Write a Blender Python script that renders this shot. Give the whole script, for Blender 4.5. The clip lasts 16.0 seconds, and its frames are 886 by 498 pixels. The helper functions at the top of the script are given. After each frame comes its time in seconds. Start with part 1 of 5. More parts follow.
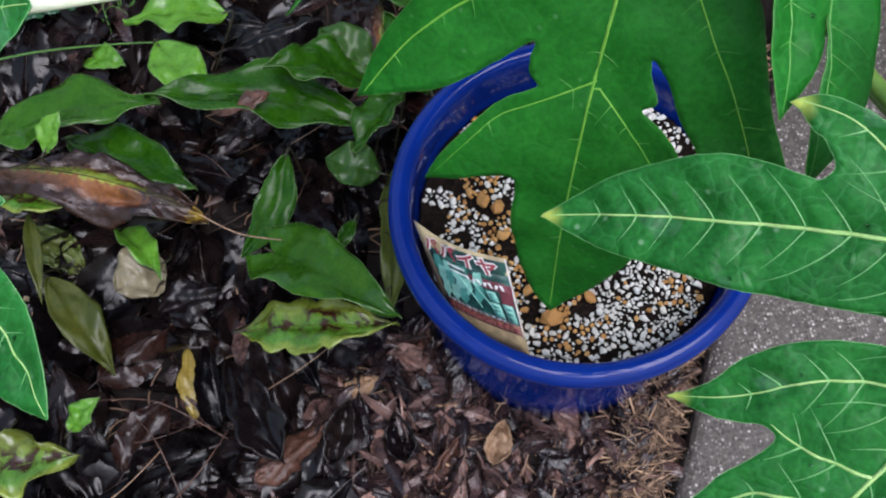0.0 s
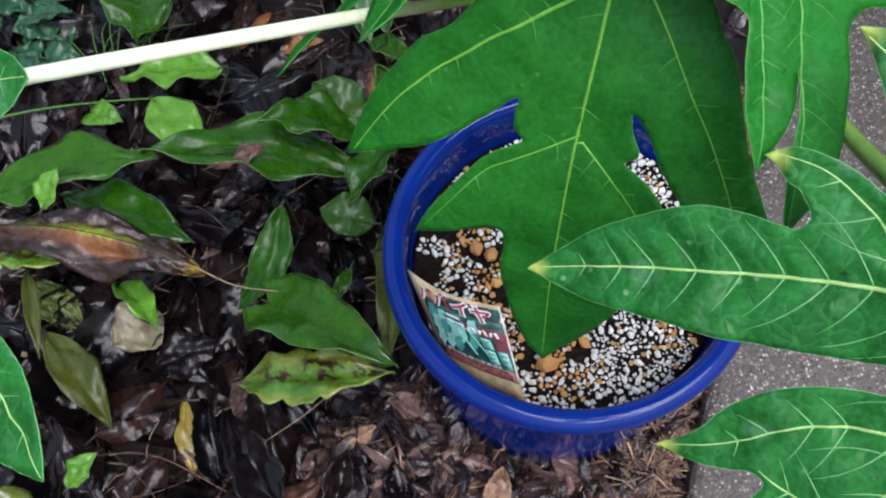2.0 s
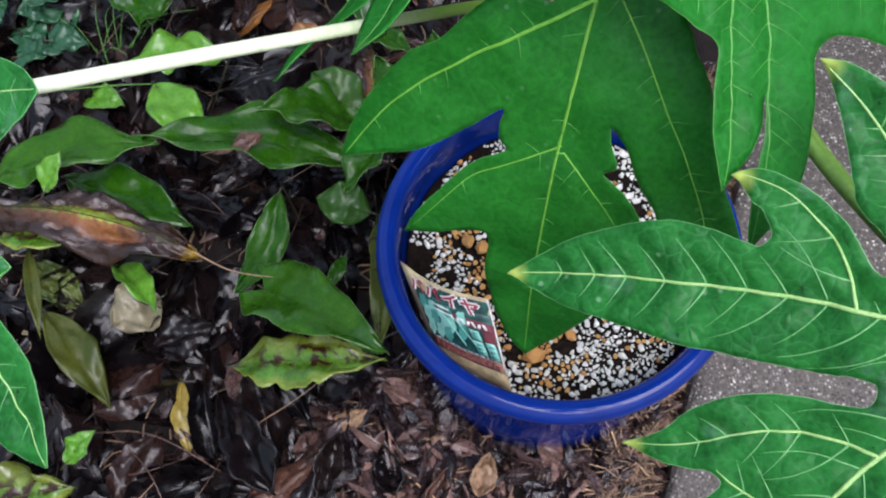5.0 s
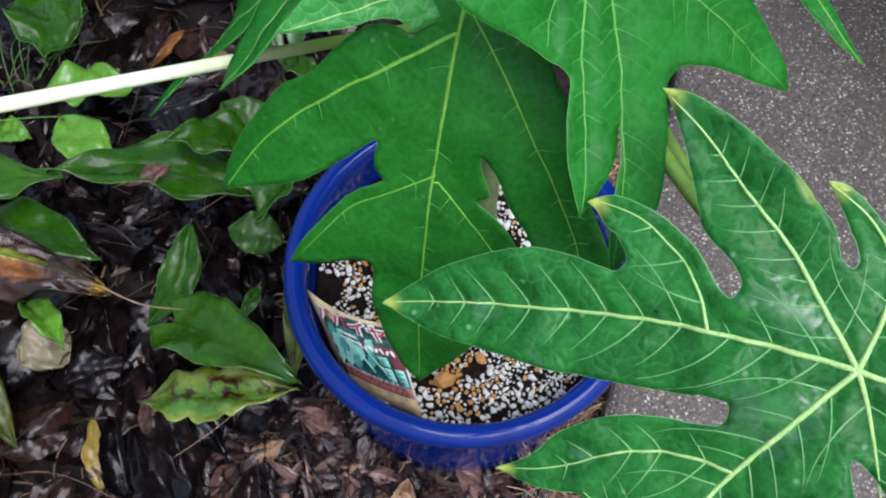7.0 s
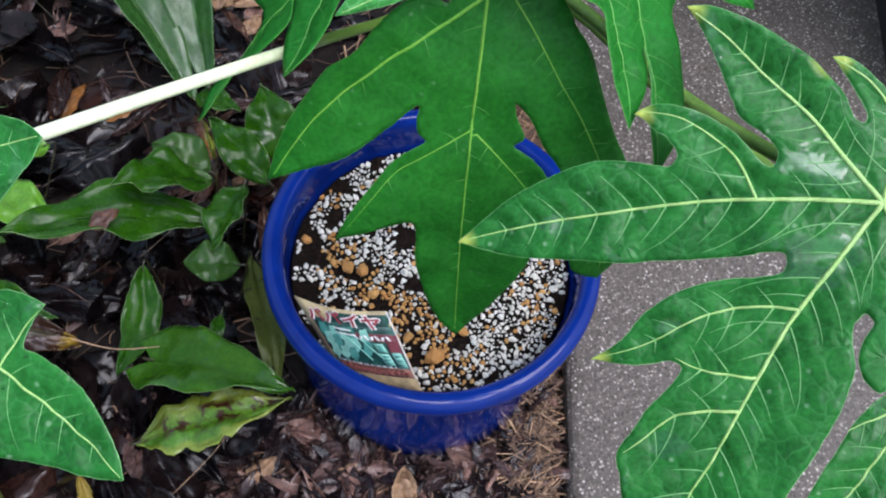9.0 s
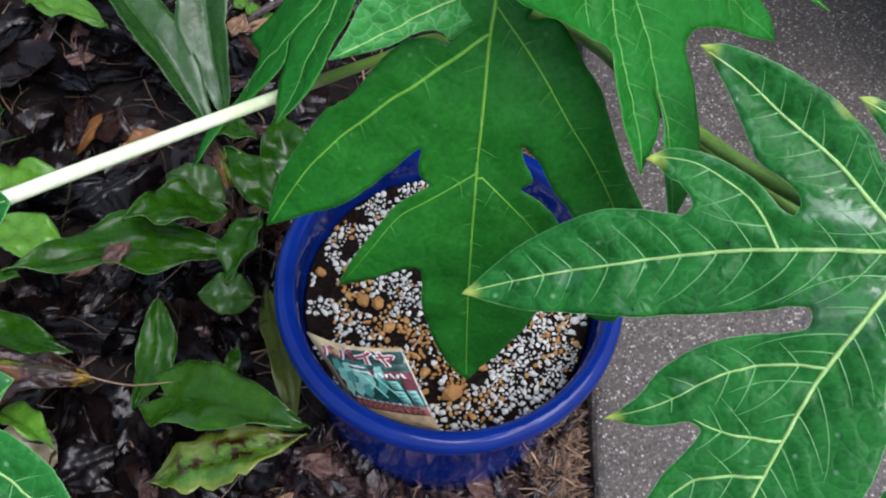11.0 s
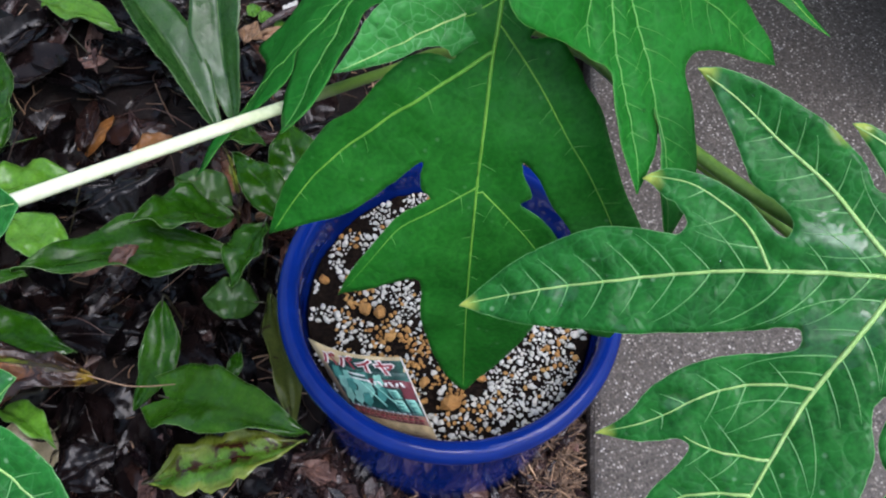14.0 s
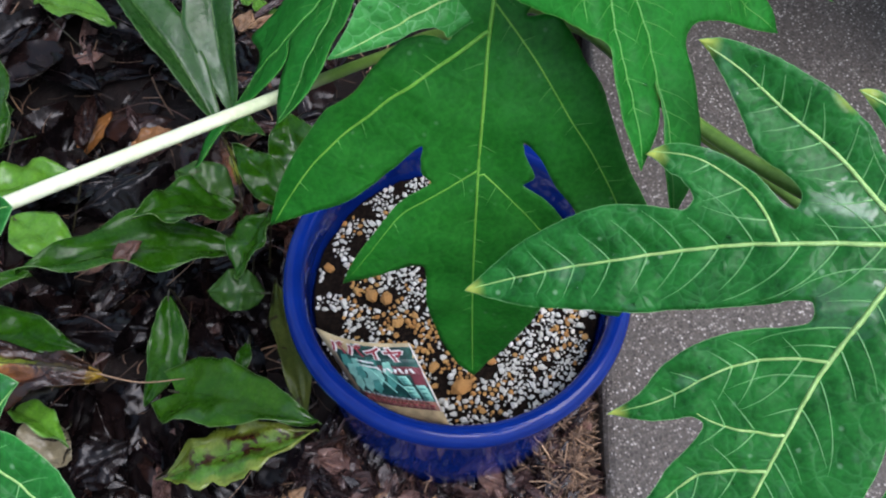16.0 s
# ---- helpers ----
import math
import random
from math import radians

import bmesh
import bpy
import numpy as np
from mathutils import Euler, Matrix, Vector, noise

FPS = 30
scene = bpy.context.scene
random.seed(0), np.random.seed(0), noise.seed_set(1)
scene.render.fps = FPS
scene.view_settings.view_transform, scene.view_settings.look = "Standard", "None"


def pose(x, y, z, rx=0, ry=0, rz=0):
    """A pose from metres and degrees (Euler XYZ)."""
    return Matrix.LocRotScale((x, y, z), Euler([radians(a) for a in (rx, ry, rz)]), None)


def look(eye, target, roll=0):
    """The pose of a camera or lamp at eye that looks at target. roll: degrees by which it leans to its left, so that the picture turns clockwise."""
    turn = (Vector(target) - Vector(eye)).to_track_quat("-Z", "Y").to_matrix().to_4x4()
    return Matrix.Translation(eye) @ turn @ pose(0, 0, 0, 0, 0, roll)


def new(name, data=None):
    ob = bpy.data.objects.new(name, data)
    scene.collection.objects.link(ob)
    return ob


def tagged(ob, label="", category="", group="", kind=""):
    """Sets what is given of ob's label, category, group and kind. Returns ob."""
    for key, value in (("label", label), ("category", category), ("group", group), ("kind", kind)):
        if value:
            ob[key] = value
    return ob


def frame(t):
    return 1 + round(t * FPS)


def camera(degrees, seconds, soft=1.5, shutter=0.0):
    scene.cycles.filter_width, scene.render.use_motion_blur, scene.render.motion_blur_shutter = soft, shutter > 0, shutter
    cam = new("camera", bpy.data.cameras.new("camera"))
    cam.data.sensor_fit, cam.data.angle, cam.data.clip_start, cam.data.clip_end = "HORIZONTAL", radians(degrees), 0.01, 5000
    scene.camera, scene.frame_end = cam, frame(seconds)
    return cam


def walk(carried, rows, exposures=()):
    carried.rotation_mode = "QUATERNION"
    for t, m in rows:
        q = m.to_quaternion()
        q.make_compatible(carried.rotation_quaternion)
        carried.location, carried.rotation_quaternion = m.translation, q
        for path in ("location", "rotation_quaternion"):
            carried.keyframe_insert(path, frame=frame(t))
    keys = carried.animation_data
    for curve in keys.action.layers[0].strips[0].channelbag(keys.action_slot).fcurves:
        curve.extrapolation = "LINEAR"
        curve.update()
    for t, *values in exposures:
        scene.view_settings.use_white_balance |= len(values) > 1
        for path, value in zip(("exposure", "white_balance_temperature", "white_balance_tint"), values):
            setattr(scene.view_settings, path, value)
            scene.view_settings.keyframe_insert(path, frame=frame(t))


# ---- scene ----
# The walk: seconds, place in metres, Euler angles in degrees.
cam = camera(51.1, 16.0, soft=2.1)
PATH = [
    (0.0, -0.1105, -0.3057, 0.8933, 21.94, 1.80, -4.45),
    (0.5, -0.1112, -0.3036, 0.8959, 23.31, 1.86, -4.92),
    (1.0, -0.1063, -0.2938, 0.9006, 24.16, 2.02, -5.35),
    (1.5, -0.1066, -0.2998, 0.8981, 24.51, 2.10, -4.95),
    (2.0, -0.1061, -0.3052, 0.9015, 24.60, 2.19, -5.50),
    (2.5, -0.1041, -0.3055, 0.9112, 24.39, 2.16, -5.41),
    (3.0, -0.1018, -0.3027, 0.9124, 24.29, 1.82, -4.56),
    (5.5, -0.0972, -0.3050, 0.9252, 23.32, 1.63, -4.36),
    (6.0, -0.0897, -0.3025, 0.9256, 23.38, 1.53, -4.81),
    (6.5, -0.0725, -0.3036, 0.9294, 23.96, 0.13, -5.84),
    (7.0, -0.0694, -0.3062, 0.9277, 24.79, -0.94, -7.18),
    (7.5, -0.0838, -0.3073, 0.9295, 24.94, -0.68, -10.56),
    (8.0, -0.1411, -0.3084, 0.9383, 24.99, -2.18, -16.16),
    (8.5, -0.1710, -0.3339, 0.9440, 26.15, -3.36, -18.25),
    (9.0, -0.1794, -0.3421, 0.9500, 27.52, -4.42, -20.48),
    (9.5, -0.1746, -0.3425, 0.9450, 28.88, -3.51, -21.25),
    (10.0, -0.1636, -0.3285, 0.9390, 29.28, -2.34, -21.13),
    (10.2, -0.1609, -0.3229, 0.9379, 28.57, -2.30, -20.78),
    (12.3, -0.1551, -0.3212, 0.9499, 28.04, -2.56, -19.31),
    (12.5, -0.1554, -0.3241, 0.9516, 28.91, -2.70, -18.90),
    (13.0, -0.1559, -0.3285, 0.9501, 29.57, -2.65, -18.57),
    (13.5, -0.1545, -0.3243, 0.9465, 29.78, -2.56, -18.50),
    (14.0, -0.1537, -0.3249, 0.9463, 28.68, -2.73, -18.49),
    (14.5, -0.1511, -0.3257, 0.9446, 27.91, -2.64, -18.63),
    (15.0, -0.1519, -0.3300, 0.9401, 27.56, -2.76, -19.05),
    (15.5, -0.1547, -0.3315, 0.9424, 27.75, -2.46, -19.46),
    (16.0, -0.1511, -0.3216, 0.9417, 27.65, -1.33, -20.31),
]
EXPOSURES = [(0.0, 0.60), (1.0, 0.75), (7.0, 0.76), (8.5, 0.77), (9.5, 0.70), (10.2, 0.58), (16.0, 0.54)]
walk(cam, [(t, pose(x, y, z, rx, ry, rz)) for t, x, y, z, rx, ry, rz in PATH], EXPOSURES)

# ---- light ----
world = bpy.data.worlds.new("overcast_sky")
scene.world = world
world.use_nodes = True
wn = world.node_tree
sky = wn.nodes.new("ShaderNodeTexSky")
sky.sky_type = "NISHITA"
sky.sun_disc = False
sky.sun_elevation = radians(70)
sky.sun_rotation = radians(144)
sky.air_density, sky.dust_density, sky.ozone_density = 1.6, 4.0, 1.0
wn.links.new(sky.outputs["Color"], wn.nodes["Background"].inputs["Color"])
wn.nodes["Background"].inputs["Strength"].default_value = 0.145
sun_data = bpy.data.lights.new("sun", "SUN")
sun_data.energy, sun_data.angle, sun_data.color = 2.0, radians(46), (0.85, 0.92, 1.17)
sun = new("sun", sun_data)
sun.matrix_world = look((0.34, -0.46, 1.5), (0, 0, 0))


# ---- materials ----
def material(name, rough=0.5, spec=0.5, metal=0.0):
    """A node material; returns it with its tree and its shader."""
    m = bpy.data.materials.new(name)
    m.use_nodes = True
    sh = m.node_tree.nodes["Principled BSDF"]
    sh.inputs["Roughness"].default_value = rough
    sh.inputs["Specular IOR Level"].default_value = spec
    sh.inputs["Metallic"].default_value = metal
    return m, m.node_tree, sh


def node(tree, kind, **values):
    n = tree.nodes.new(kind)
    for key, value in values.items():
        n.inputs[key.replace("_", " ")].default_value = value
    return n


def noise_tex(tree, scale, detail=4.0, rough=0.55, distortion=0.0, coord="Object"):
    n = node(tree, "ShaderNodeTexNoise", Scale=scale, Detail=detail, Roughness=rough, Distortion=distortion)
    c = tree.nodes.new("ShaderNodeTexCoord")
    tree.links.new(c.outputs[coord], n.inputs["Vector"])
    return n


def ramp(tree, source, stops):
    r = tree.nodes.new("ShaderNodeValToRGB")
    el = r.color_ramp.elements
    while len(el) > len(stops):
        el.remove(el[-1])
    while len(el) < len(stops):
        el.new(1.0)
    for e, (pos, col) in zip(el, stops):
        e.position, e.color = pos, (*col, 1) if len(col) == 3 else col
    tree.links.new(source, r.inputs["Fac"])
    return r.outputs["Color"]


def mixed(tree, fac, a, b, kind="MIX"):
    m = tree.nodes.new("ShaderNodeMix")
    m.data_type, m.blend_type = "RGBA", kind
    for socket, value in ((m.inputs[0], fac), (m.inputs[6], a), (m.inputs[7], b)):
        if hasattr(value, "is_output"):
            tree.links.new(value, socket)
        else:
            socket.default_value = value if isinstance(value, float) else (*value, 1)
    return m.outputs[2]


def bump(tree, sh, height, strength=0.3, distance=0.001):
    b = node(tree, "ShaderNodeBump", Strength=strength, Distance=distance)
    tree.links.new(height, b.inputs["Height"])
    tree.links.new(b.outputs["Normal"], sh.inputs["Normal"])


def grey(v):
    return (v, v, v)


def chance(tree):
    """A random value for each object and each loose piece of a mesh."""
    info = tree.nodes.new("ShaderNodeObjectInfo")
    isl = tree.nodes.new("ShaderNodeNewGeometry")
    add = tree.nodes.new("ShaderNodeMath")
    add.operation = "ADD"
    tree.links.new(info.outputs["Random"], add.inputs[0])
    tree.links.new(isl.outputs["Random Per Island"], add.inputs[1])
    frac = tree.nodes.new("ShaderNodeMath")
    frac.operation = "FRACT"
    tree.links.new(add.outputs[0], frac.inputs[0])
    return frac.outputs[0]


def leaf_material(name, dark, light, rough=(0.28, 0.5), scale=45.0, thin=0.25, spots=None, gloss=0.5, random_hue=None, flecks=0.0, relief=0.25, net=None, film=None, tipped=False):
    """A wet leaf: blotches at two scales, uneven gloss, some light through the blade."""
    m, tree, sh = material(name, 0.4, gloss)
    big = noise_tex(tree, scale, 3.0)
    fine = noise_tex(tree, scale * 9, 4.0)
    col = ramp(tree, big.outputs["Fac"], [(0.32, dark), (0.68, light)])
    col = mixed(tree, 0.35, col, ramp(tree, fine.outputs["Fac"], [(0.3, tuple(c * 0.55 for c in dark)), (0.7, tuple(min(1, c * 1.25) for c in light))]))
    if random_hue:
        col = mixed(tree, 1.0, col, ramp(tree, chance(tree), random_hue), "MULTIPLY")
    if spots:
        sp = noise_tex(tree, spots[1], 5.0, 0.65, 0.6)
        col = mixed(tree, ramp(tree, sp.outputs["Fac"], [(spots[2], grey(0)), (spots[2] + 0.06, grey(1))]), col, spots[0])
    if flecks:
        fl = node(tree, "ShaderNodeTexVoronoi", Scale=190.0)
        fc = tree.nodes.new("ShaderNodeTexCoord")
        tree.links.new(fc.outputs["Object"], fl.inputs["Vector"])
        fs = tree.nodes.new("ShaderNodeSeparateColor")
        tree.links.new(fl.outputs["Color"], fs.inputs[0])
        dots = mixed(tree, 1.0, ramp(tree, fl.outputs["Distance"], [(0.10, grey(1)), (0.28, grey(0))]), ramp(tree, fs.outputs[0], [(0.90, grey(0)), (0.93, grey(flecks))]), "MULTIPLY")
        col = mixed(tree, dots, col, (0.30, 0.48, 0.30))
        wide = noise_tex(tree, 26.0, 5.0, 0.7)
        col = mixed(tree, ramp(tree, wide.outputs["Fac"], [(0.56, grey(0)), (0.72, grey(flecks * 0.5))]), col, (0.10, 0.30, 0.13))
    if tipped:
        end = tree.nodes.new("ShaderNodeAttribute")
        end.attribute_name = "tip"
        col = mixed(tree, ramp(tree, end.outputs["Fac"], [(0.12, grey(0)), (0.75, grey(0.95))]), col, (0.50, 0.58, 0.12))
    tree.links.new(col, sh.inputs["Base Color"])
    gl = noise_tex(tree, scale * 2.2, 3.0)
    tree.links.new(ramp(tree, gl.outputs["Fac"], [(0.35, grey(rough[0])), (0.65, grey(rough[1]))]), sh.inputs["Roughness"])
    if film:  # patches still covered by a film of rain water
        wet = noise_tex(tree, film[0], 5.0, 0.6, 0.5).outputs["Fac"]
        if tipped:  # more of it stands in the hollow of the blade round its stalk
            web = tree.nodes.new("ShaderNodeAttribute")
            web.attribute_name = "hollow"
            more = node(tree, "ShaderNodeMath")
            more.operation = "MULTIPLY_ADD"
            tree.links.new(web.outputs["Fac"], more.inputs[0])
            more.inputs[1].default_value = 0.17
            tree.links.new(wet, more.inputs[2])
            wet = more.outputs[0]
        tree.links.new(ramp(tree, wet, [(film[1], grey(0)), (film[1] + 0.03, grey(film[2]))]), sh.inputs["Coat Weight"])
        sh.inputs["Coat Roughness"].default_value = 0.22
        sh.inputs["Coat IOR"].default_value = 1.6
    mid = noise_tex(tree, scale * 3.2, 3.0, 0.5, 0.8)
    both = mixed(tree, 0.3, mid.outputs["Color"], fine.outputs["Color"])
    if net:
        cells = node(tree, "ShaderNodeTexVoronoi", Scale=net[1])
        cells.feature = "DISTANCE_TO_EDGE"
        warp = noise_tex(tree, 60.0, 2.0)
        place = tree.nodes.new("ShaderNodeTexCoord")
        shifted = node(tree, "ShaderNodeVectorMath")
        shifted.operation = "MULTIPLY_ADD"
        shifted.inputs[1].default_value = (0.012, 0.012, 0.012)
        tree.links.new(warp.outputs["Color"], shifted.inputs[0])
        tree.links.new(place.outputs["Object"], shifted.inputs[2])
        tree.links.new(shifted.outputs[0], cells.inputs["Vector"])
        worn = noise_tex(tree, 22.0, 3.0)
        line = mixed(tree, 1.0, ramp(tree, cells.outputs["Distance"], [(0.012, grey(net[2])), (0.055, grey(0))]), ramp(tree, worn.outputs["Fac"], [(0.36, grey(0.25)), (0.62, grey(1))]), "MULTIPLY")
        col = mixed(tree, line, col, net[0])
        tree.links.new(col, sh.inputs["Base Color"])
        both = mixed(tree, 0.4, both, ramp(tree, cells.outputs["Distance"], [(0.0, grey(0)), (0.28, grey(1))]))
    bump(tree, sh, both, relief, 0.003)
    if thin:
        tr = tree.nodes.new("ShaderNodeBsdfTranslucent")
        tree.links.new(mixed(tree, 1.0, col, (1.3, 1.5, 0.7), "MULTIPLY"), tr.inputs["Color"])
        mx = tree.nodes.new("ShaderNodeMixShader")
        mx.inputs[0].default_value = thin
        tree.links.new(sh.outputs[0], mx.inputs[1])
        tree.links.new(tr.outputs[0], mx.inputs[2])
        tree.links.new(mx.outputs[0], tree.nodes["Material Output"].inputs["Surface"])
    return m


papaya_green = leaf_material("papaya_blade", (0.004, 0.072, 0.009), (0.021, 0.186, 0.029), (0.28, 0.46), 55.0, 0.22, None, 0.22, None, 0.42, 0.28, ((0.09, 0.33, 0.11), 110.0, 0.20), (42.0, 0.64, 0.95), True)
papaya_hanging = leaf_material("papaya_hanging_blade", (0.009, 0.128, 0.011), (0.024, 0.214, 0.023), (0.34, 0.52), 40.0, 0.30, None, 0.22, None, 0.22, 0.22, ((0.05, 0.28, 0.04), 80.0, 0.16))
papaya_young = leaf_material("papaya_young_blade", (0.007, 0.138, 0.010), (0.018, 0.215, 0.024), (0.34, 0.52), 40.0, 0.34, None, 0.20, None, 0.0, 0.20, ((0.06, 0.32, 0.06), 85.0, 0.22), film=(26.0, 0.62, 0.4))
papaya_netted = leaf_material("papaya_netted_blade", (0.030, 0.235, 0.035), (0.055, 0.330, 0.065), (0.34, 0.52), 40.0, 0.34, None, 0.28, None, 0.2, 0.35, ((0.22, 0.54, 0.24), 135.0, 0.36))
vein_soft = leaf_material("papaya_soft_vein", (0.13, 0.40, 0.035), (0.22, 0.52, 0.07), (0.35, 0.5), 80.0, 0.15)
side_soft = leaf_material("papaya_soft_side_vein", (0.07, 0.30, 0.04), (0.12, 0.38, 0.065), (0.35, 0.5), 80.0, 0.15)
vein_green = leaf_material("papaya_vein", (0.28, 0.52, 0.13), (0.42, 0.64, 0.24), (0.35, 0.5), 80.0, 0.15)
side_vein_green = leaf_material("papaya_side_vein", (0.11, 0.36, 0.10), (0.20, 0.46, 0.17), (0.35, 0.5), 80.0, 0.15)
petiole_pale = leaf_material("petiole_pale", (0.78, 0.86, 0.54), (0.88, 0.92, 0.70), (0.35, 0.5), 30.0, 0.1)
fading = petiole_pale.node_tree
at_x = fading.nodes.new("ShaderNodeSeparateXYZ")
fading.links.new(fading.nodes.new("ShaderNodeTexCoord").outputs["Object"], at_x.inputs[0])
pale_shader = fading.nodes["Principled BSDF"]
pale_colour = pale_shader.inputs["Base Color"].links[0].from_socket
greener = fading.nodes.new("ShaderNodeMapRange")
greener.inputs["From Min"].default_value, greener.inputs["From Max"].default_value = -0.15, -0.09
fading.links.new(at_x.outputs["X"], greener.inputs["Value"])
fading.links.new(mixed(fading, greener.outputs[0], pale_colour, (0.13, 0.25, 0.04)), pale_shader.inputs["Base Color"])
petiole_green = leaf_material("petiole_green", (0.07, 0.17, 0.02), (0.15, 0.28, 0.05), (0.35, 0.5), 30.0, 0.0)
trunk_green = leaf_material("papaya_trunk", (0.06, 0.12, 0.03), (0.16, 0.20, 0.08), (0.5, 0.7), 40.0, 0.0)
fern_green = leaf_material("fern_green", (0.008, 0.050, 0.002), (0.026, 0.100, 0.004), (0.15, 0.34), 35.0, 0.2, None, 0.24, relief=0.26, film=(34.0, 0.58, 0.5))
fern_mid = leaf_material("fern_mid_green", (0.014, 0.072, 0.003), (0.038, 0.125, 0.006), (0.15, 0.34), 35.0, 0.2, None, 0.24, relief=0.26, film=(30.0, 0.57, 0.5))
fern_margin = leaf_material("fern_margin", (0.09, 0.18, 0.05), (0.16, 0.26, 0.09), (0.3, 0.5), 60.0, 0.1)
fern_strap = leaf_material("fern_strap_green", (0.013, 0.058, 0.010), (0.030, 0.100, 0.018), (0.22, 0.40), 35.0, 0.15, None, 0.42, relief=0.3, film=(22.0, 0.54, 0.25))
fern_light = leaf_material("fern_light", (0.07, 0.22, 0.014), (0.13, 0.32, 0.03), (0.22, 0.42), 35.0, 0.25, None, 0.45, relief=0.18, film=(30.0, 0.58, 0.5))
fern_red = leaf_material("fern_reddish", (0.018, 0.060, 0.008), (0.036, 0.095, 0.014), (0.28, 0.45), 35.0, 0.15, ((0.07, 0.025, 0.012), 40.0, 0.64), 0.35)
olive_spotted = leaf_material("olive_spotted_leaf", (0.045, 0.075, 0.010), (0.10, 0.12, 0.025), (0.28, 0.45), 35.0, 0.15, ((0.025, 0.018, 0.008), 60.0, 0.60), 0.4)


def along_and_across(tree):
    """Where a point lies on a blade: from base to tip and from edge to edge, each 0 to 1, with an uneven front."""
    uv = tree.nodes.new("ShaderNodeUVMap")
    uv.uv_map = "across"
    parts = tree.nodes.new("ShaderNodeSeparateXYZ")
    tree.links.new(uv.outputs["UV"], parts.inputs[0])
    wob = noise_tex(tree, 55.0, 4.0, 0.6, 0.5)
    out = []
    for axis, amount in (("X", 0.30), ("Y", 0.42)):
        n = tree.nodes.new("ShaderNodeMath")
        n.operation = "MULTIPLY_ADD"
        tree.links.new(wob.outputs["Fac"], n.inputs[0])
        n.inputs[1].default_value = amount
        add = tree.nodes.new("ShaderNodeMath")
        add.operation = "SUBTRACT"
        tree.links.new(parts.outputs[axis], add.inputs[0])
        add.inputs[1].default_value = amount / 2
        tree.links.new(add.outputs[0], n.inputs[2])
        out.append(n.outputs[0])
    return out


def withering_material(name, bands, ends, rough, gloss, relief, blots=None, depth=0.003):
    """A dying leaf: bands of colour from edge to edge, others towards its two ends, blots along the rib."""
    m, tree, sh = material(name, 0.3, gloss)
    s_at, v_at = along_and_across(tree)
    col = ramp(tree, v_at, bands)
    mask = ramp(tree, s_at, [(p, grey(f)) for p, f, _ in ends])
    col = mixed(tree, mask, col, ramp(tree, s_at, [(p, c) for p, _, c in ends]))
    fine = noise_tex(tree, 180.0, 5.0, 0.65)
    col = mixed(tree, 0.5, col, ramp(tree, fine.outputs["Fac"], [(0.3, grey(0.35)), (0.7, grey(1.5))]), "MULTIPLY")
    if blots:
        bn = noise_tex(tree, blots[1], 4.0, 0.6, 0.4)
        band = ramp(tree, v_at, [(0.18, grey(0)), (0.34, grey(1)), (0.56, grey(1)), (0.72, grey(0))])
        col = mixed(tree, mixed(tree, 1.0, band, ramp(tree, bn.outputs["Fac"], [(blots[2], grey(0)), (blots[2] + 0.05, grey(1))]), "MULTIPLY"), col, blots[0])
    tree.links.new(col, sh.inputs["Base Color"])
    gl = noise_tex(tree, 60.0, 3.0)
    tree.links.new(ramp(tree, gl.outputs["Fac"], [(0.35, grey(rough[0])), (0.65, grey(rough[1]))]), sh.inputs["Roughness"])
    mid = noise_tex(tree, 38.0, 5.0, 0.6, 0.8)
    bump(tree, sh, mixed(tree, 0.3, mid.outputs["Color"], fine.outputs["Color"]), relief, depth)
    return m


brown_leaf = withering_material("dying_leaf", [(0.08, (0.018, 0.009, 0.008)), (0.28, (0.040, 0.016, 0.007)), (0.33, (0.085, 0.050, 0.008)), (0.38, (0.16, 0.22, 0.018)), (0.50, (0.24, 0.28, 0.035)), (0.54, (0.20, 0.075, 0.018)), (0.70, (0.13, 0.042, 0.012)), (0.80, (0.026, 0.010, 0.006))], [(0.20, 0.85, (0.020, 0.010, 0.008)), (0.45, 0.45, (0.024, 0.011, 0.008)), (0.54, 0.0, (0.03, 0.014, 0.01)), (0.70, 0.1, (0.020, 0.009, 0.007)), (0.80, 0.95, (0.016, 0.007, 0.006)), (0.97, 0.9, (0.04, 0.018, 0.008)), (1.0, 1.0, (0.24, 0.15, 0.015))], (0.10, 0.26), 0.55, 1.0, depth=0.005)
fern_spotted = withering_material("yellowing_frond", [(0.05, (0.085, 0.095, 0.014)), (0.25, (0.11, 0.14, 0.014)), (0.5, (0.060, 0.14, 0.010)), (0.75, (0.050, 0.14, 0.010)), (0.92, (0.17, 0.21, 0.03))], [(0.0, 0.3, (0.04, 0.12, 0.010)), (0.5, 0.1, (0.04, 0.12, 0.010)), (1.0, 0.3, (0.16, 0.18, 0.04))], (0.16, 0.36), 0.45, 0.35, ((0.028, 0.010, 0.005), 75.0, 0.50))
olive_leaf = leaf_material("olive_leaf", (0.030, 0.046, 0.006), (0.075, 0.082, 0.012), (0.3, 0.5), 30.0, 0.2, None, 0.35)
yellow_leaf = leaf_material("yellow_leaf", (0.18, 0.13, 0.02), (0.30, 0.22, 0.045), (0.3, 0.5), 30.0, 0.1, ((0.05, 0.03, 0.02), 40.0, 0.56))
orange_leaf = leaf_material("orange_leaf", (0.15, 0.06, 0.015), (0.27, 0.115, 0.03), (0.3, 0.5), 40.0, 0.1)
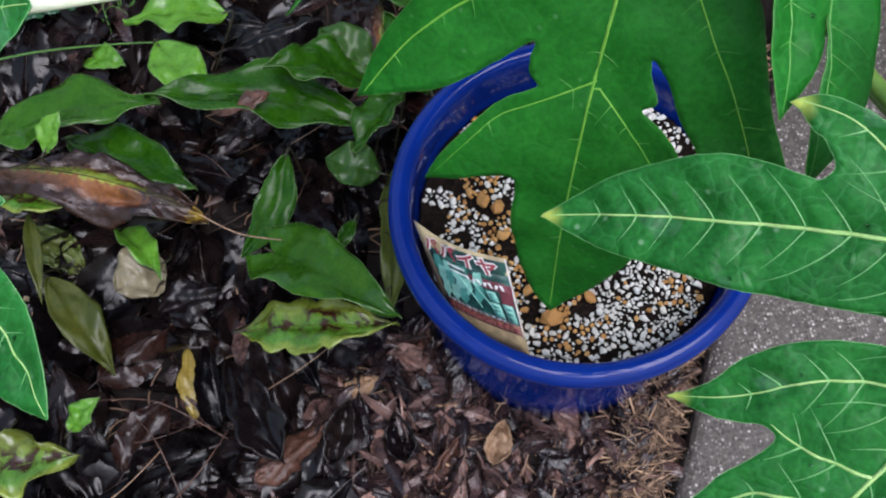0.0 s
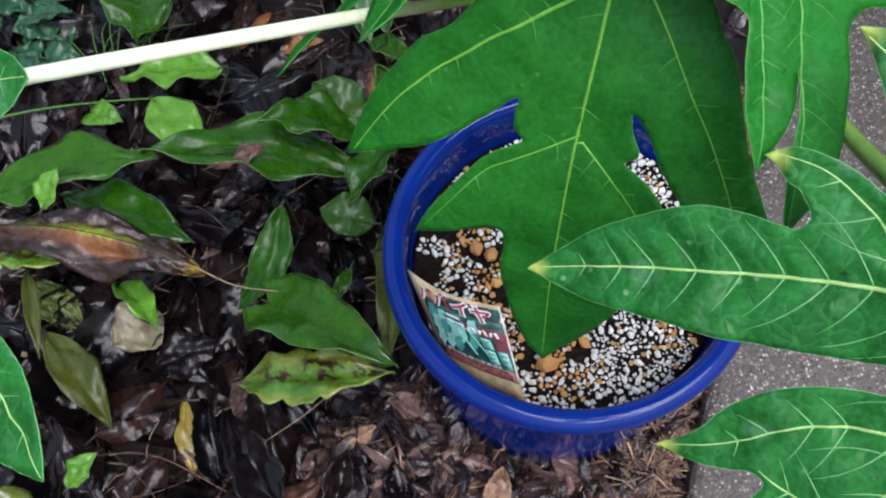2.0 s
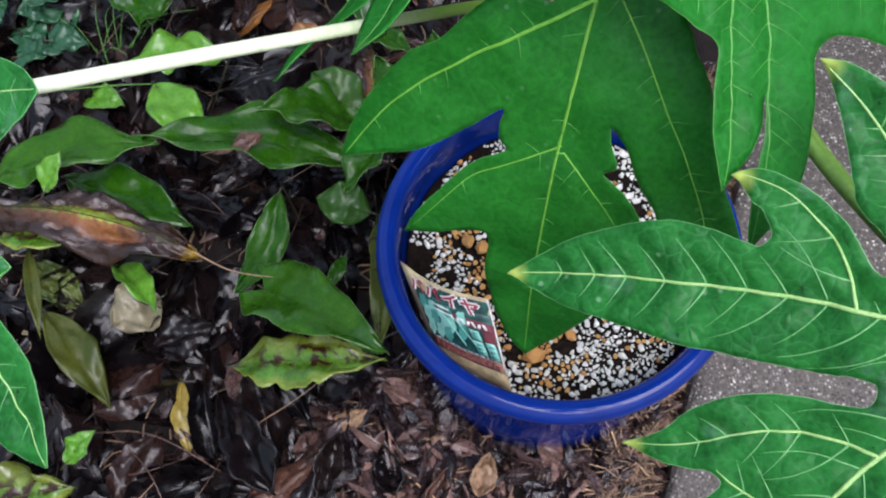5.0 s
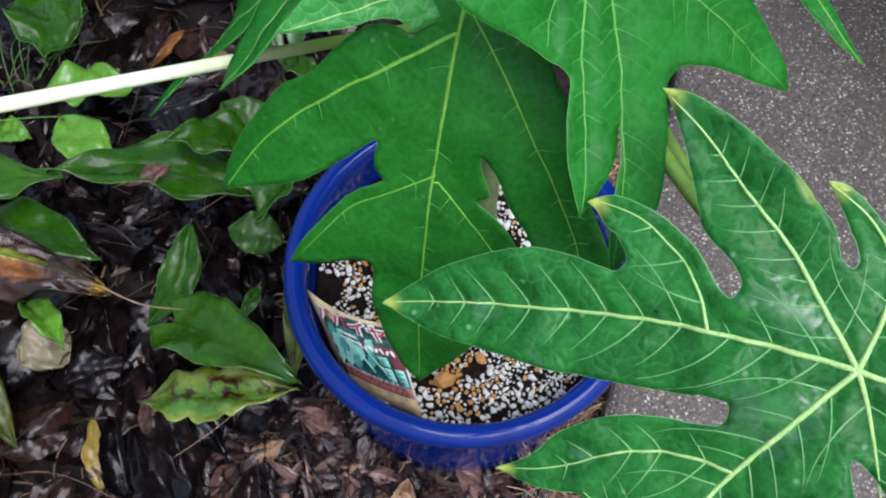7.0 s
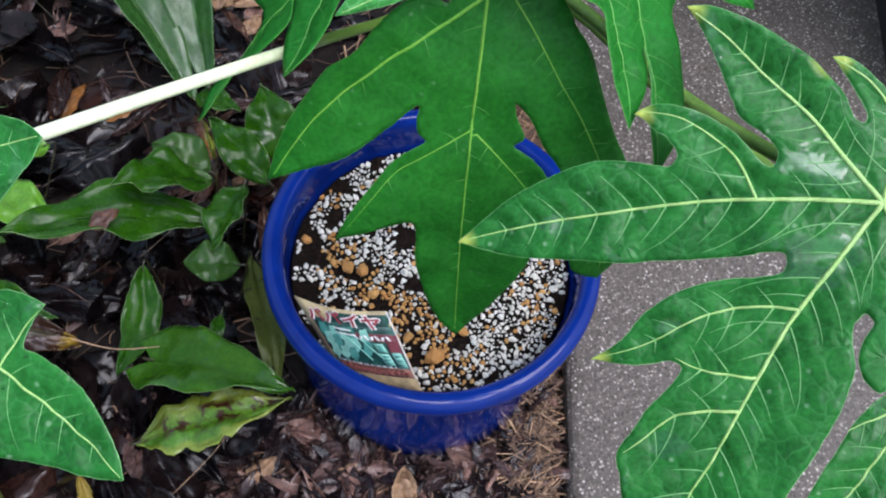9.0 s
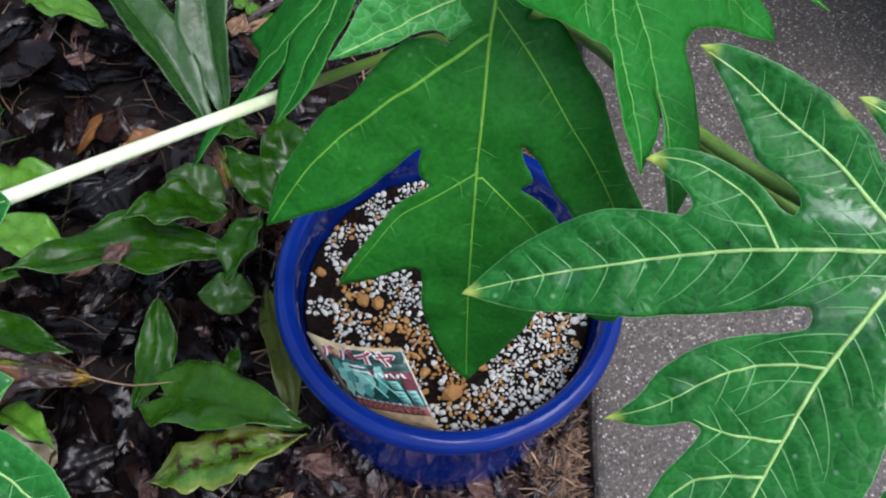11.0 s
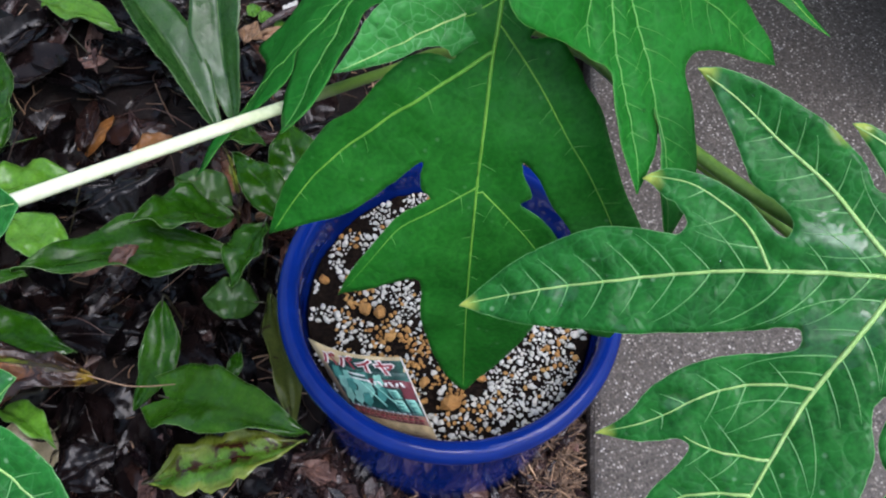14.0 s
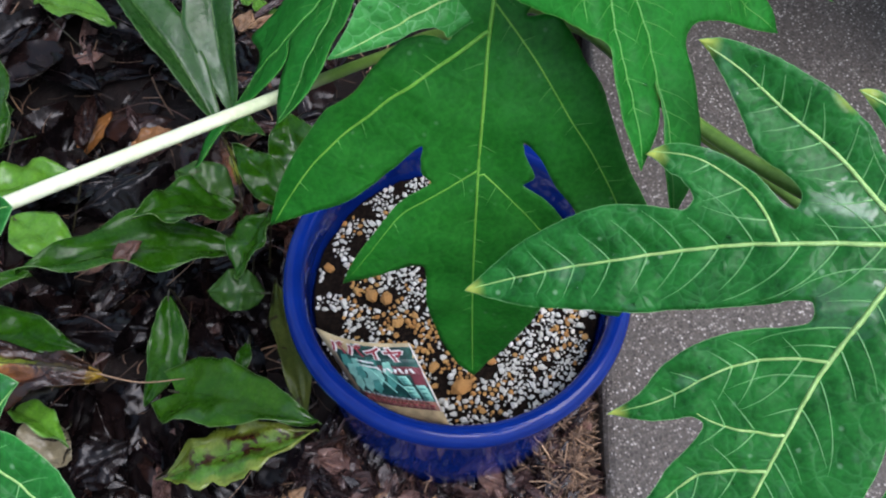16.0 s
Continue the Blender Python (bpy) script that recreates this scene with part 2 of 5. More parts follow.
tan_leaf = leaf_material("tan_leaf", (0.14, 0.12, 0.07), (0.25, 0.21, 0.13), (0.3, 0.5), 40.0, 0.1, ((0.06, 0.04, 0.025), 40.0, 0.58))
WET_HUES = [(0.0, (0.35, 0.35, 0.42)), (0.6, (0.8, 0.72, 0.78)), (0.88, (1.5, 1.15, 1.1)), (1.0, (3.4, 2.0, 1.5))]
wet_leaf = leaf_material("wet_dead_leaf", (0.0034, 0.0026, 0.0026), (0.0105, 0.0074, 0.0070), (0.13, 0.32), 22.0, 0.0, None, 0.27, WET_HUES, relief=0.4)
rib_dark = leaf_material("dead_midrib", (0.012, 0.008, 0.008), (0.04, 0.028, 0.024), (0.25, 0.5), 80.0, 0.0)
twig_brown = leaf_material("twig_brown", (0.045, 0.018, 0.012), (0.10, 0.05, 0.034), (0.3, 0.5), 80.0, 0.0)
BARK_HUES = [(0.0, (0.16, 0.14, 0.20)), (0.35, (0.45, 0.37, 0.40)), (0.6, (1.0, 0.84, 0.82)), (0.82, (1.9, 1.65, 1.55)), (1.0, (4.4, 3.8, 3.2))]
bark = leaf_material("bark_chip", (0.011, 0.0075, 0.0085), (0.070, 0.045, 0.041), (0.10, 0.38), 70.0, 0.0, None, 0.5, BARK_HUES, relief=0.6)
bark_red = leaf_material("red_bark", (0.028, 0.011, 0.008), (0.12, 0.054, 0.034), (0.2, 0.5), 60.0, 0.0, ((0.012, 0.008, 0.008), 60.0, 0.58), 0.4, relief=0.8)
wood_pale = leaf_material("pale_wood_chip", (0.15, 0.08, 0.04), (0.34, 0.21, 0.12), (0.3, 0.55), 60.0, 0.0, ((0.10, 0.05, 0.03), 70.0, 0.6), 0.4, relief=0.6)
FIBRE_HUES = [(0.0, (0.25, 0.22, 0.22)), (0.4, (0.7, 0.62, 0.58)), (0.8, (1.2, 1.1, 1.0)), (1.0, (2.3, 2.1, 1.8))]
fibre = leaf_material("plant_fibre", (0.13, 0.082, 0.055), (0.34, 0.24, 0.165), (0.4, 0.7), 120.0, 0.0, None, 0.4, FIBRE_HUES)
stalk_dark = leaf_material("fern_stalk", (0.012, 0.014, 0.006), (0.035, 0.03, 0.012), (0.3, 0.5), 60.0, 0.0)
ivy_green = leaf_material("ivy_green", (0.010, 0.050, 0.020), (0.024, 0.090, 0.036), (0.25, 0.4), 60.0, 0.1)
grass_green = leaf_material("grass_green", (0.06, 0.17, 0.03), (0.12, 0.26, 0.05), (0.35, 0.5), 60.0, 0.2)
petal_white = leaf_material("petal_white", (0.62, 0.62, 0.58), (0.8, 0.8, 0.76), (0.5, 0.6), 60.0, 0.1)

glaze, tree, sh = material("blue_glaze", 0.12, 0.26)
gn = noise_tex(tree, 18.0, 4.0)
tree.links.new(ramp(tree, gn.outputs["Fac"], [(0.3, (0.0025, 0.014, 0.125)), (0.7, (0.004, 0.024, 0.195))]), sh.inputs["Base Color"])
gf = noise_tex(tree, 160.0, 4.0)
tree.links.new(ramp(tree, gf.outputs["Fac"], [(0.45, grey(0.04)), (0.85, grey(0.14))]), sh.inputs["Roughness"])
bump(tree, sh, gn.outputs["Fac"], 0.08, 0.002)

soil, tree, sh = material("potting_soil", 0.9, 0.08)
sn = noise_tex(tree, 260.0, 6.0, 0.7)
tree.links.new(ramp(tree, sn.outputs["Fac"], [(0.3, (0.003, 0.002, 0.002)), (0.55, (0.012, 0.008, 0.006)), (0.75, (0.040, 0.024, 0.016))]), sh.inputs["Base Color"])
bump(tree, sh, sn.outputs["Fac"], 0.9, 0.003)


def stone_material(name, dark, light, grain):
    m, tree, sh = material(name, 0.7, 0.35)
    fine = noise_tex(tree, grain, 5.0, 0.65)
    col = ramp(tree, chance(tree), [(0.0, dark), (1.0, light)])
    col = mixed(tree, 0.55, col, ramp(tree, fine.outputs["Fac"], [(0.32, tuple(c * 0.45 for c in dark)), (0.68, light)]))
    tree.links.new(col, sh.inputs["Base Color"])
    bump(tree, sh, fine.outputs["Fac"], 0.6, 0.0008)
    return m


pumice = stone_material("white_pumice", (0.60, 0.58, 0.49), (0.92, 0.90, 0.83), 700.0)
clay_grain = stone_material("orange_clay_grain", (0.44, 0.17, 0.04), (0.76, 0.44, 0.15), 260.0)

mulch, tree, sh = material("mulch_soil", 0.6, 0.25)
mn = noise_tex(tree, 60.0, 8.0, 0.7, 0.4)
tree.links.new(ramp(tree, mn.outputs["Fac"], [(0.35, (0.003, 0.002, 0.002)), (0.6, (0.012, 0.007, 0.006)), (0.8, (0.04, 0.022, 0.016))]), sh.inputs["Base Color"])
mg = noise_tex(tree, 25.0, 3.0)
tree.links.new(ramp(tree, mg.outputs["Fac"], [(0.4, grey(0.28)), (0.6, grey(0.7))]), sh.inputs["Roughness"])
bump(tree, sh, mn.outputs["Fac"], 1.0, 0.006)

concrete, tree, sh = material("exposed_aggregate", 0.55, 0.3)
vor = node(tree, "ShaderNodeTexVoronoi", Scale=310.0)
tc = tree.nodes.new("ShaderNodeTexCoord")
tree.links.new(tc.outputs["Object"], vor.inputs["Vector"])
pebble = node(tree, "ShaderNodeTexVoronoi", Scale=190.0)
tree.links.new(tc.outputs["Object"], pebble.inputs["Vector"])
psep = tree.nodes.new("ShaderNodeSeparateColor")
tree.links.new(pebble.outputs["Color"], psep.inputs[0])
sep = tree.nodes.new("ShaderNodeSeparateColor")
tree.links.new(vor.outputs["Color"], sep.inputs[0])
cn = noise_tex(tree, 5.0, 5.0)
cf = noise_tex(tree, 420.0, 5.0, 0.7)
cm = noise_tex(tree, 40.0, 4.0, 0.6)
base = ramp(tree, cn.outputs["Fac"], [(0.3, (0.050, 0.042, 0.036)), (0.7, (0.100, 0.087, 0.075))])
base = mixed(tree, 0.55, base, ramp(tree, cf.outputs["Fac"], [(0.3, (0.012, 0.010, 0.009)), (0.7, (0.150, 0.132, 0.114))]))
big = ramp(tree, psep.outputs[1], [(0.0, (0.0245, 0.0190, 0.0155)), (0.5, (0.0588, 0.0475, 0.0370)), (0.85, (0.1078, 0.0902, 0.0731)), (1.0, (0.1960, 0.1757, 0.1462))])
base = mixed(tree, ramp(tree, pebble.outputs["Distance"], [(0.25, grey(0.7)), (0.5, grey(0))]), base, big)
grit = ramp(tree, sep.outputs[0], [(0.0, (0.016, 0.013, 0.012)), (0.35, (0.052, 0.043, 0.037)), (0.55, (0.14, 0.118, 0.100)), (0.82, (0.32, 0.285, 0.25)), (0.97, (0.62, 0.58, 0.53))])
core = ramp(tree, vor.outputs["Distance"], [(0.28, grey(0.85)), (0.55, grey(0))])
base = mixed(tree, mixed(tree, 1.0, core, ramp(tree, cm.outputs["Fac"], [(0.4, grey(0.35)), (0.6, grey(1))]), "MULTIPLY"), base, grit)
tree.links.new(base, sh.inputs["Base Color"])
tree.links.new(ramp(tree, cn.outputs["Fac"], [(0.35, grey(0.42)), (0.65, grey(0.65))]), sh.inputs["Roughness"])
bump(tree, sh, mixed(tree, 0.5, cf.outputs["Color"], vor.outputs["Distance"]), 0.7, 0.0015)


water, tree, sh = material("rain_water", 0.03, 0.5)
sh.inputs["Transmission Weight"].default_value = 1.0
sh.inputs["IOR"].default_value = 1.33


def plain(name, colour, rough=0.45, spread=0.25, scale=120.0):
    m, tree, sh = material(name, rough)
    n = noise_tex(tree, scale, 4.0)
    tree.links.new(ramp(tree, n.outputs["Fac"], [(0.3, tuple(c * (1 - spread) for c in colour)), (0.7, tuple(min(1, c * (1 + spread)) for c in colour))]), sh.inputs["Base Color"])
    return m


dark_wall = plain("dark_wall", (0.012, 0.011, 0.013), 0.5, 0.5, 30.0)
card_tan = plain("card_tan", (0.52, 0.40, 0.22))
card_maroon = plain("card_maroon", (0.16, 0.03, 0.04))
card_white = plain("card_white", (0.80, 0.76, 0.73))
card_brown = plain("card_brown", (0.26, 0.13, 0.09))
card_mint = plain("card_mint", (0.24, 0.52, 0.42))
card_sea = plain("card_sea", (0.07, 0.27, 0.22))
card_pale = plain("card_pale", (0.34, 0.46, 0.46))
card_ink = plain("card_ink", (0.02, 0.02, 0.03))
card_red = plain("card_red", (0.30, 0.035, 0.05))
card_teal, tree, sh = material("card_picture", 0.35)
pn = noise_tex(tree, 90.0, 4.0, 0.6, 1.2)
tree.links.new(ramp(tree, pn.outputs["Fac"], [(0.34, (0.006, 0.030, 0.028)), (0.55, (0.015, 0.075, 0.060)), (0.72, (0.05, 0.20, 0.16))]), sh.inputs["Base Color"])


# ---- builders ----
def part(name, bm, mat, parent=None, label="", smooth=True):
    """Links a bmesh (or a mesh) as one object, under parent where given."""
    if isinstance(bm, bmesh.types.BMesh):
        mesh = bpy.data.meshes.new(name)
        bm.to_mesh(mesh)
        bm.free()
    else:
        mesh = bm
    if mat and not mesh.materials:
        mesh.materials.append(mat)
    if smooth:
        mesh.polygons.foreach_set("use_smooth", [True] * len(mesh.polygons))
    ob = new(name, mesh)
    if parent:
        ob.parent = parent
        ob.matrix_parent_inverse = parent_matrix(parent).inverted()
    if label:
        tagged(ob, label)
    return ob


def parent_matrix(ob):
    """The world matrix, without waiting for an update of the view layer."""
    own = ob.matrix_basis
    return parent_matrix(ob.parent) @ ob.matrix_parent_inverse @ own if ob.parent else own


def thing(name, place, label, category, group="", kind=""):
    ob = new(name)
    ob.location = place
    ob.empty_display_size = 0.02
    return tagged(ob, label, category, group, kind)


def smooth_line(points, steps, corners=(), closed=False):
    """A Catmull-Rom line through points; it keeps a sharp corner at the indices in corners."""
    pts = [Vector(p) for p in points]
    n, out = len(pts), []
    for i in range(n if closed else n - 1):
        a, b = pts[i], pts[(i + 1) % n]
        before = pts[i - 1] if closed or i else a
        after = pts[(i + 2) % n] if closed or i + 2 < n else b
        ta = Vector((b - a) * 0.6) if i in corners else (b - before) * 0.5
        tb = Vector((b - a) * 0.6) if (i + 1) % n in corners else (after - a) * 0.5
        limit = (b - a).length
        ta, tb = (v * min(1.0, 1.2 * limit / max(v.length, 1e-9)) for v in (ta, tb))
        for k in range(steps):
            s = k / steps
            out.append(a * (2 * s**3 - 3 * s * s + 1) + ta * (s**3 - 2 * s * s + s) + b * (3 * s * s - 2 * s**3) + tb * (s**3 - s * s))
    if not closed:
        out.append(pts[-1])
    return out


def tube(bm, line, radii, sides=6):
    """A closed tube along a line of points, of the radius given at each."""
    rings = []
    for i, p in enumerate(line):
        d = (line[min(i + 1, len(line) - 1)] - line[max(i - 1, 0)]).normalized()
        side = d.cross(Vector((0, 0, 1)) if abs(d.z) < 0.9 else Vector((1, 0, 0))).normalized()
        up = side.cross(d)
        rings.append([bm.verts.new(p + (side * math.cos(a) + up * math.sin(a)) * radii[i]) for a in (2 * math.pi * k / sides for k in range(sides))])
    for r0, r1 in zip(rings, rings[1:]):
        for k in range(sides):
            bm.faces.new((r0[k], r0[(k + 1) % sides], r1[(k + 1) % sides], r1[k]))
    bm.faces.new(rings[0][::-1])
    bm.faces.new(rings[-1])
    return bm


def lathe(profile, segments=96):
    """A closed body of revolution round z from (radius, height) pairs; a radius of 0 closes it."""
    bm = bmesh.new()
    rings = []
    for r, z in profile:
        rings.append([bm.verts.new((0, 0, z))] if r == 0 else [bm.verts.new((r * math.cos(a), r * math.sin(a), z)) for a in (2 * math.pi * k / segments for k in range(segments))])
    for r0, r1 in zip(rings, rings[1:]):
        for k in range(segments):
            q = [r0[k % len(r0)], r0[(k + 1) % len(r0)], r1[(k + 1) % len(r1)], r1[k % len(r1)]]
            q = [v for i, v in enumerate(q) if v not in q[:i]]
            bm.faces.new(q)
    bmesh.ops.recalc_face_normals(bm, faces=bm.faces)
    return bm


def joined(name, placed):
    """One mesh out of many (mesh, matrix) pairs."""
    cos, faces, at = [], [], 0
    cache = {}
    for mesh, m in placed:
        if mesh.name not in cache:
            co = np.empty(len(mesh.vertices) * 3)
            mesh.vertices.foreach_get("co", co)
            cache[mesh.name] = (co.reshape(-1, 3), [list(p.vertices) for p in mesh.polygons])
        co, polys = cache[mesh.name]
        mm = np.array(m)
        cos.append(co @ mm[:3, :3].T + mm[:3, 3])
        faces += [[i + at for i in p] for p in polys]
        at += len(co)
    mesh = bpy.data.meshes.new(name)
    mesh.from_pydata(np.concatenate(cos).tolist(), [], faces)
    return mesh


def pairs(text):
    return [tuple(float(v) / 1000 for v in w.split(",")) for w in text.split()]


# ---- ground and pavement ----
EDGE_AT, EDGE_DIR = Vector((0.150, -0.060)), Vector((0.39, 0.92)).normalized()
EDGE_OUT = Vector((EDGE_DIR.y, -EDGE_DIR.x))


WALL_FROM, WALL_TO = Vector((0.730, 0.170)), Vector((0.782, 0.275))


def past_edge(x, y):
    """Metres from the pavement's edge, positive on the pavement."""
    return (Vector((x, y)) - EDGE_AT).dot(EDGE_OUT)


def bed_height(x, y):
    """Height of the planting bed; it dips at the pavement's edge and runs on below the slab."""
    d = past_edge(x, y)
    calm = max(0.0, min(1.0, (0.84 - max(abs(x), abs(y))) / 0.12))
    h = 0.010 * calm * noise.noise((x * 9, y * 9, 0.3)) + 0.006 * calm * noise.noise((x * 31, y * 31, 1.7)) + 0.003 * calm * noise.noise((x * 83, y * 83, 4.1))
    if d > -0.03:
        h -= 0.05 * min(1.0, (d + 0.03) / 0.03)
    return h - 0.004


def build_ground():
    fine = [-0.85 + 0.0125 * i for i in range(int(1.9 / 0.0125) + 1)]
    outer = [1.06, 1.3, 2, 4, 8, 16, 32, 64, 160, 400]
    xs = [-v for v in outer[:0:-1]] + [-1.0] + fine + outer
    bm = bmesh.new()
    grid = [[bm.verts.new((x, y, bed_height(x, y))) for x in xs] for y in xs]
    for r0, r1 in zip(grid, grid[1:]):
        for i in range(len(xs) - 1):
            bm.faces.new((r0[i], r0[i + 1], r1[i + 1], r1[i]))
    tagged(part("ground", bm, mulch), "dark wet mulch and soil of the planting bed", "ground", kind="structure")


build_ground()


def build_pavement():
    """A slab with a rounded, slightly crumbled edge along the bed."""
    bm = bmesh.new()
    profile = [(-0.001, -0.07), (0.0, -0.012), (0.002, -0.003), (0.006, 0.001), (0.012, 0.003), (0.05, 0.004), (0.3, 0.004), (60.0, 0.004), (60.0, -0.07)]
    rows = []
    for s in [-160.0, -40.0, -10.0] + [-2.5 + 0.02 * i for i in range(251)] + [10.0, 40.0, 160.0]:
        chip = 0.0025 * noise.noise((s * 40, 0, 2)) + 0.001 * noise.noise((s * 160, 0, 5))
        rows.append([bm.verts.new((*(EDGE_AT + EDGE_DIR * s + EDGE_OUT * (d + (chip if d < 0.02 else 0))), z)) for d, z in profile])
    for r0, r1 in zip(rows, rows[1:]):
        for k in range(len(profile) - 1):
            bm.faces.new((r0[k], r1[k], r1[k + 1], r0[k + 1]))
    bm.faces.new(rows[0])
    bm.faces.new(rows[-1][::-1])
    bmesh.ops.recalc_face_normals(bm, faces=bm.faces)
    tagged(part("pavement", bm, concrete, smooth=False), "wet grey exposed-aggregate concrete paving slab", "pavement", kind="structure")


build_pavement()


def build_far_wall():
    """The dark wall that bounds the pavement, with unseen eaves added to shade it."""
    a, b = WALL_FROM, WALL_TO
    d = (b - a).normalized()
    out = Vector((d.y, -d.x))
    bm = bmesh.new()
    # upper wall and overhang are invented, out of view, to block sky above the slab
    profile = [(0.0, -0.05), (0.0, 2.18), (-1.20, 2.20), (-1.21, 2.21), (-1.21, 2.26), (-1.20, 2.27), (0.15, 2.40), (0.15, -0.05)]
    rows = []
    for i in range(41):
        p = a + d * (-0.05 + 6.0 * i / 40)
        rows.append([bm.verts.new((*(p + out * (q + 0.002 * noise.noise((i * 0.7, z * 4, 1)))), z)) for q, z in profile])
    for r0, r1 in zip(rows, rows[1:]):
        for k in range(len(profile) - 1):
            bm.faces.new((r0[k], r1[k], r1[k + 1], r0[k + 1]))
    bm.faces.new(rows[0])
    bm.faces.new(rows[-1][::-1])
    bmesh.ops.recalc_face_normals(bm, faces=bm.faces)
    tagged(part("wall_east", bm, dark_wall, smooth=False), "end of a dark blackish wall beside the pavement, with unseen eaves added for shade", "wall", kind="structure")


build_far_wall()

# ---- the pot and what is in it ----
SOIL = 0.176


def build_pot():
    pot = thing("plant_pot", (0, 0, 0), "round cobalt-blue glazed ceramic plant pot with a rolled rim", "plant pot")
    wall = [(0.0, -0.014), (0.120, -0.014), (0.1265, -0.012), (0.1290, -0.006), (0.1300, 0.05), (0.1315, 0.11), (0.1335, 0.165), (0.1362, 0.202)]
    inner = [(0.1345, 0.202), (0.1326, 0.190), (0.128, 0.165), (0.123, 0.09), (0.118, 0.02), (0.0, 0.018)]
    bm = lathe(wall + inner)
    part("body", bm, glaze, pot)
    lip = [(0.1322, 0.188), (0.1328, 0.204), (0.1334, 0.2150), (0.1350, 0.2205), (0.1380, 0.2236)]
    for k in range(14):
        a = math.radians(105 - 15 * k)
        lip.append((0.1426 + 0.0098 * math.cos(a), 0.2125 + 0.0118 * math.sin(a)))
    lip.append((0.1350, 0.196))
    part("rim", lathe(lip + lip[:1]), glaze, pot, "thick rolled glazed rim")


build_pot()


def soil_height(x, y):
    r = math.hypot(x, y)
    return SOIL + 0.004 * noise.noise((x * 30, y * 30, 0)) + 0.0035 * noise.noise((x * 90, y * 90, 3)) + 0.0015 * noise.noise((x * 260, y * 260, 6)) + 0.004 * (r / 0.13) ** 2


def build_soil():
    bm = bmesh.new()
    rings = [[bm.verts.new((0, 0, soil_height(0, 0)))]]
    for i in range(1, 65):
        r = 0.1285 * i / 64
        rings.append([bm.verts.new((r * math.cos(a), r * math.sin(a), soil_height(r * math.cos(a), r * math.sin(a)))) for a in (2 * math.pi * k / 160 for k in range(160))])
    rings.append([bm.verts.new((v.co.x, v.co.y, 0.15)) for v in rings[-1]])
    for r0, r1 in zip(rings, rings[1:]):
        for k in range(160):
            q = [r0[k % len(r0)], r1[k], r1[(k + 1) % 160], r0[(k + 1) % len(r0)]]
            q = [v for i, v in enumerate(q) if v not in q[:i]]
            bm.faces.new(q)
    bm.faces.new(rings[-1][::-1])
    return tagged(part("potting_soil", bm, soil), "dark damp potting soil filling the pot", "soil", kind="stuff")


build_soil()


def stone_mesh(seed, points=11):
    """An angular broken grain: the hull of a few scattered points."""
    rnd = random.Random(seed)
    bm = bmesh.new()
    sx, sy, sz = rnd.uniform(1.0, 1.35), rnd.uniform(0.78, 0.95), rnd.uniform(0.68, 0.9)
    for k in range(points):
        z = 1 - 2 * (k + 0.5) / points
        a = 2.4 * k + rnd.uniform(-0.5, 0.5)
        q = math.sqrt(1 - z * z) * rnd.uniform(0.8, 1.08)
        bm.verts.new((q * math.cos(a) * sx, q * math.sin(a) * sy, z * sz * rnd.uniform(0.85, 1.05)))
    bmesh.ops.convex_hull(bm, input=bm.verts)
    bmesh.ops.recalc_face_normals(bm, faces=bm.faces)
    mesh = bpy.data.meshes.new("stone")
    bm.to_mesh(mesh)
    bm.free()
    return mesh


TAG_CORNERS = [Vector(p) for p in ((-0.1315, -0.013, 0.2335), (-0.0645, -0.0565, 0.246), (-0.0530, -0.1055, 0.2), (-0.112, -0.066, 0.183))]


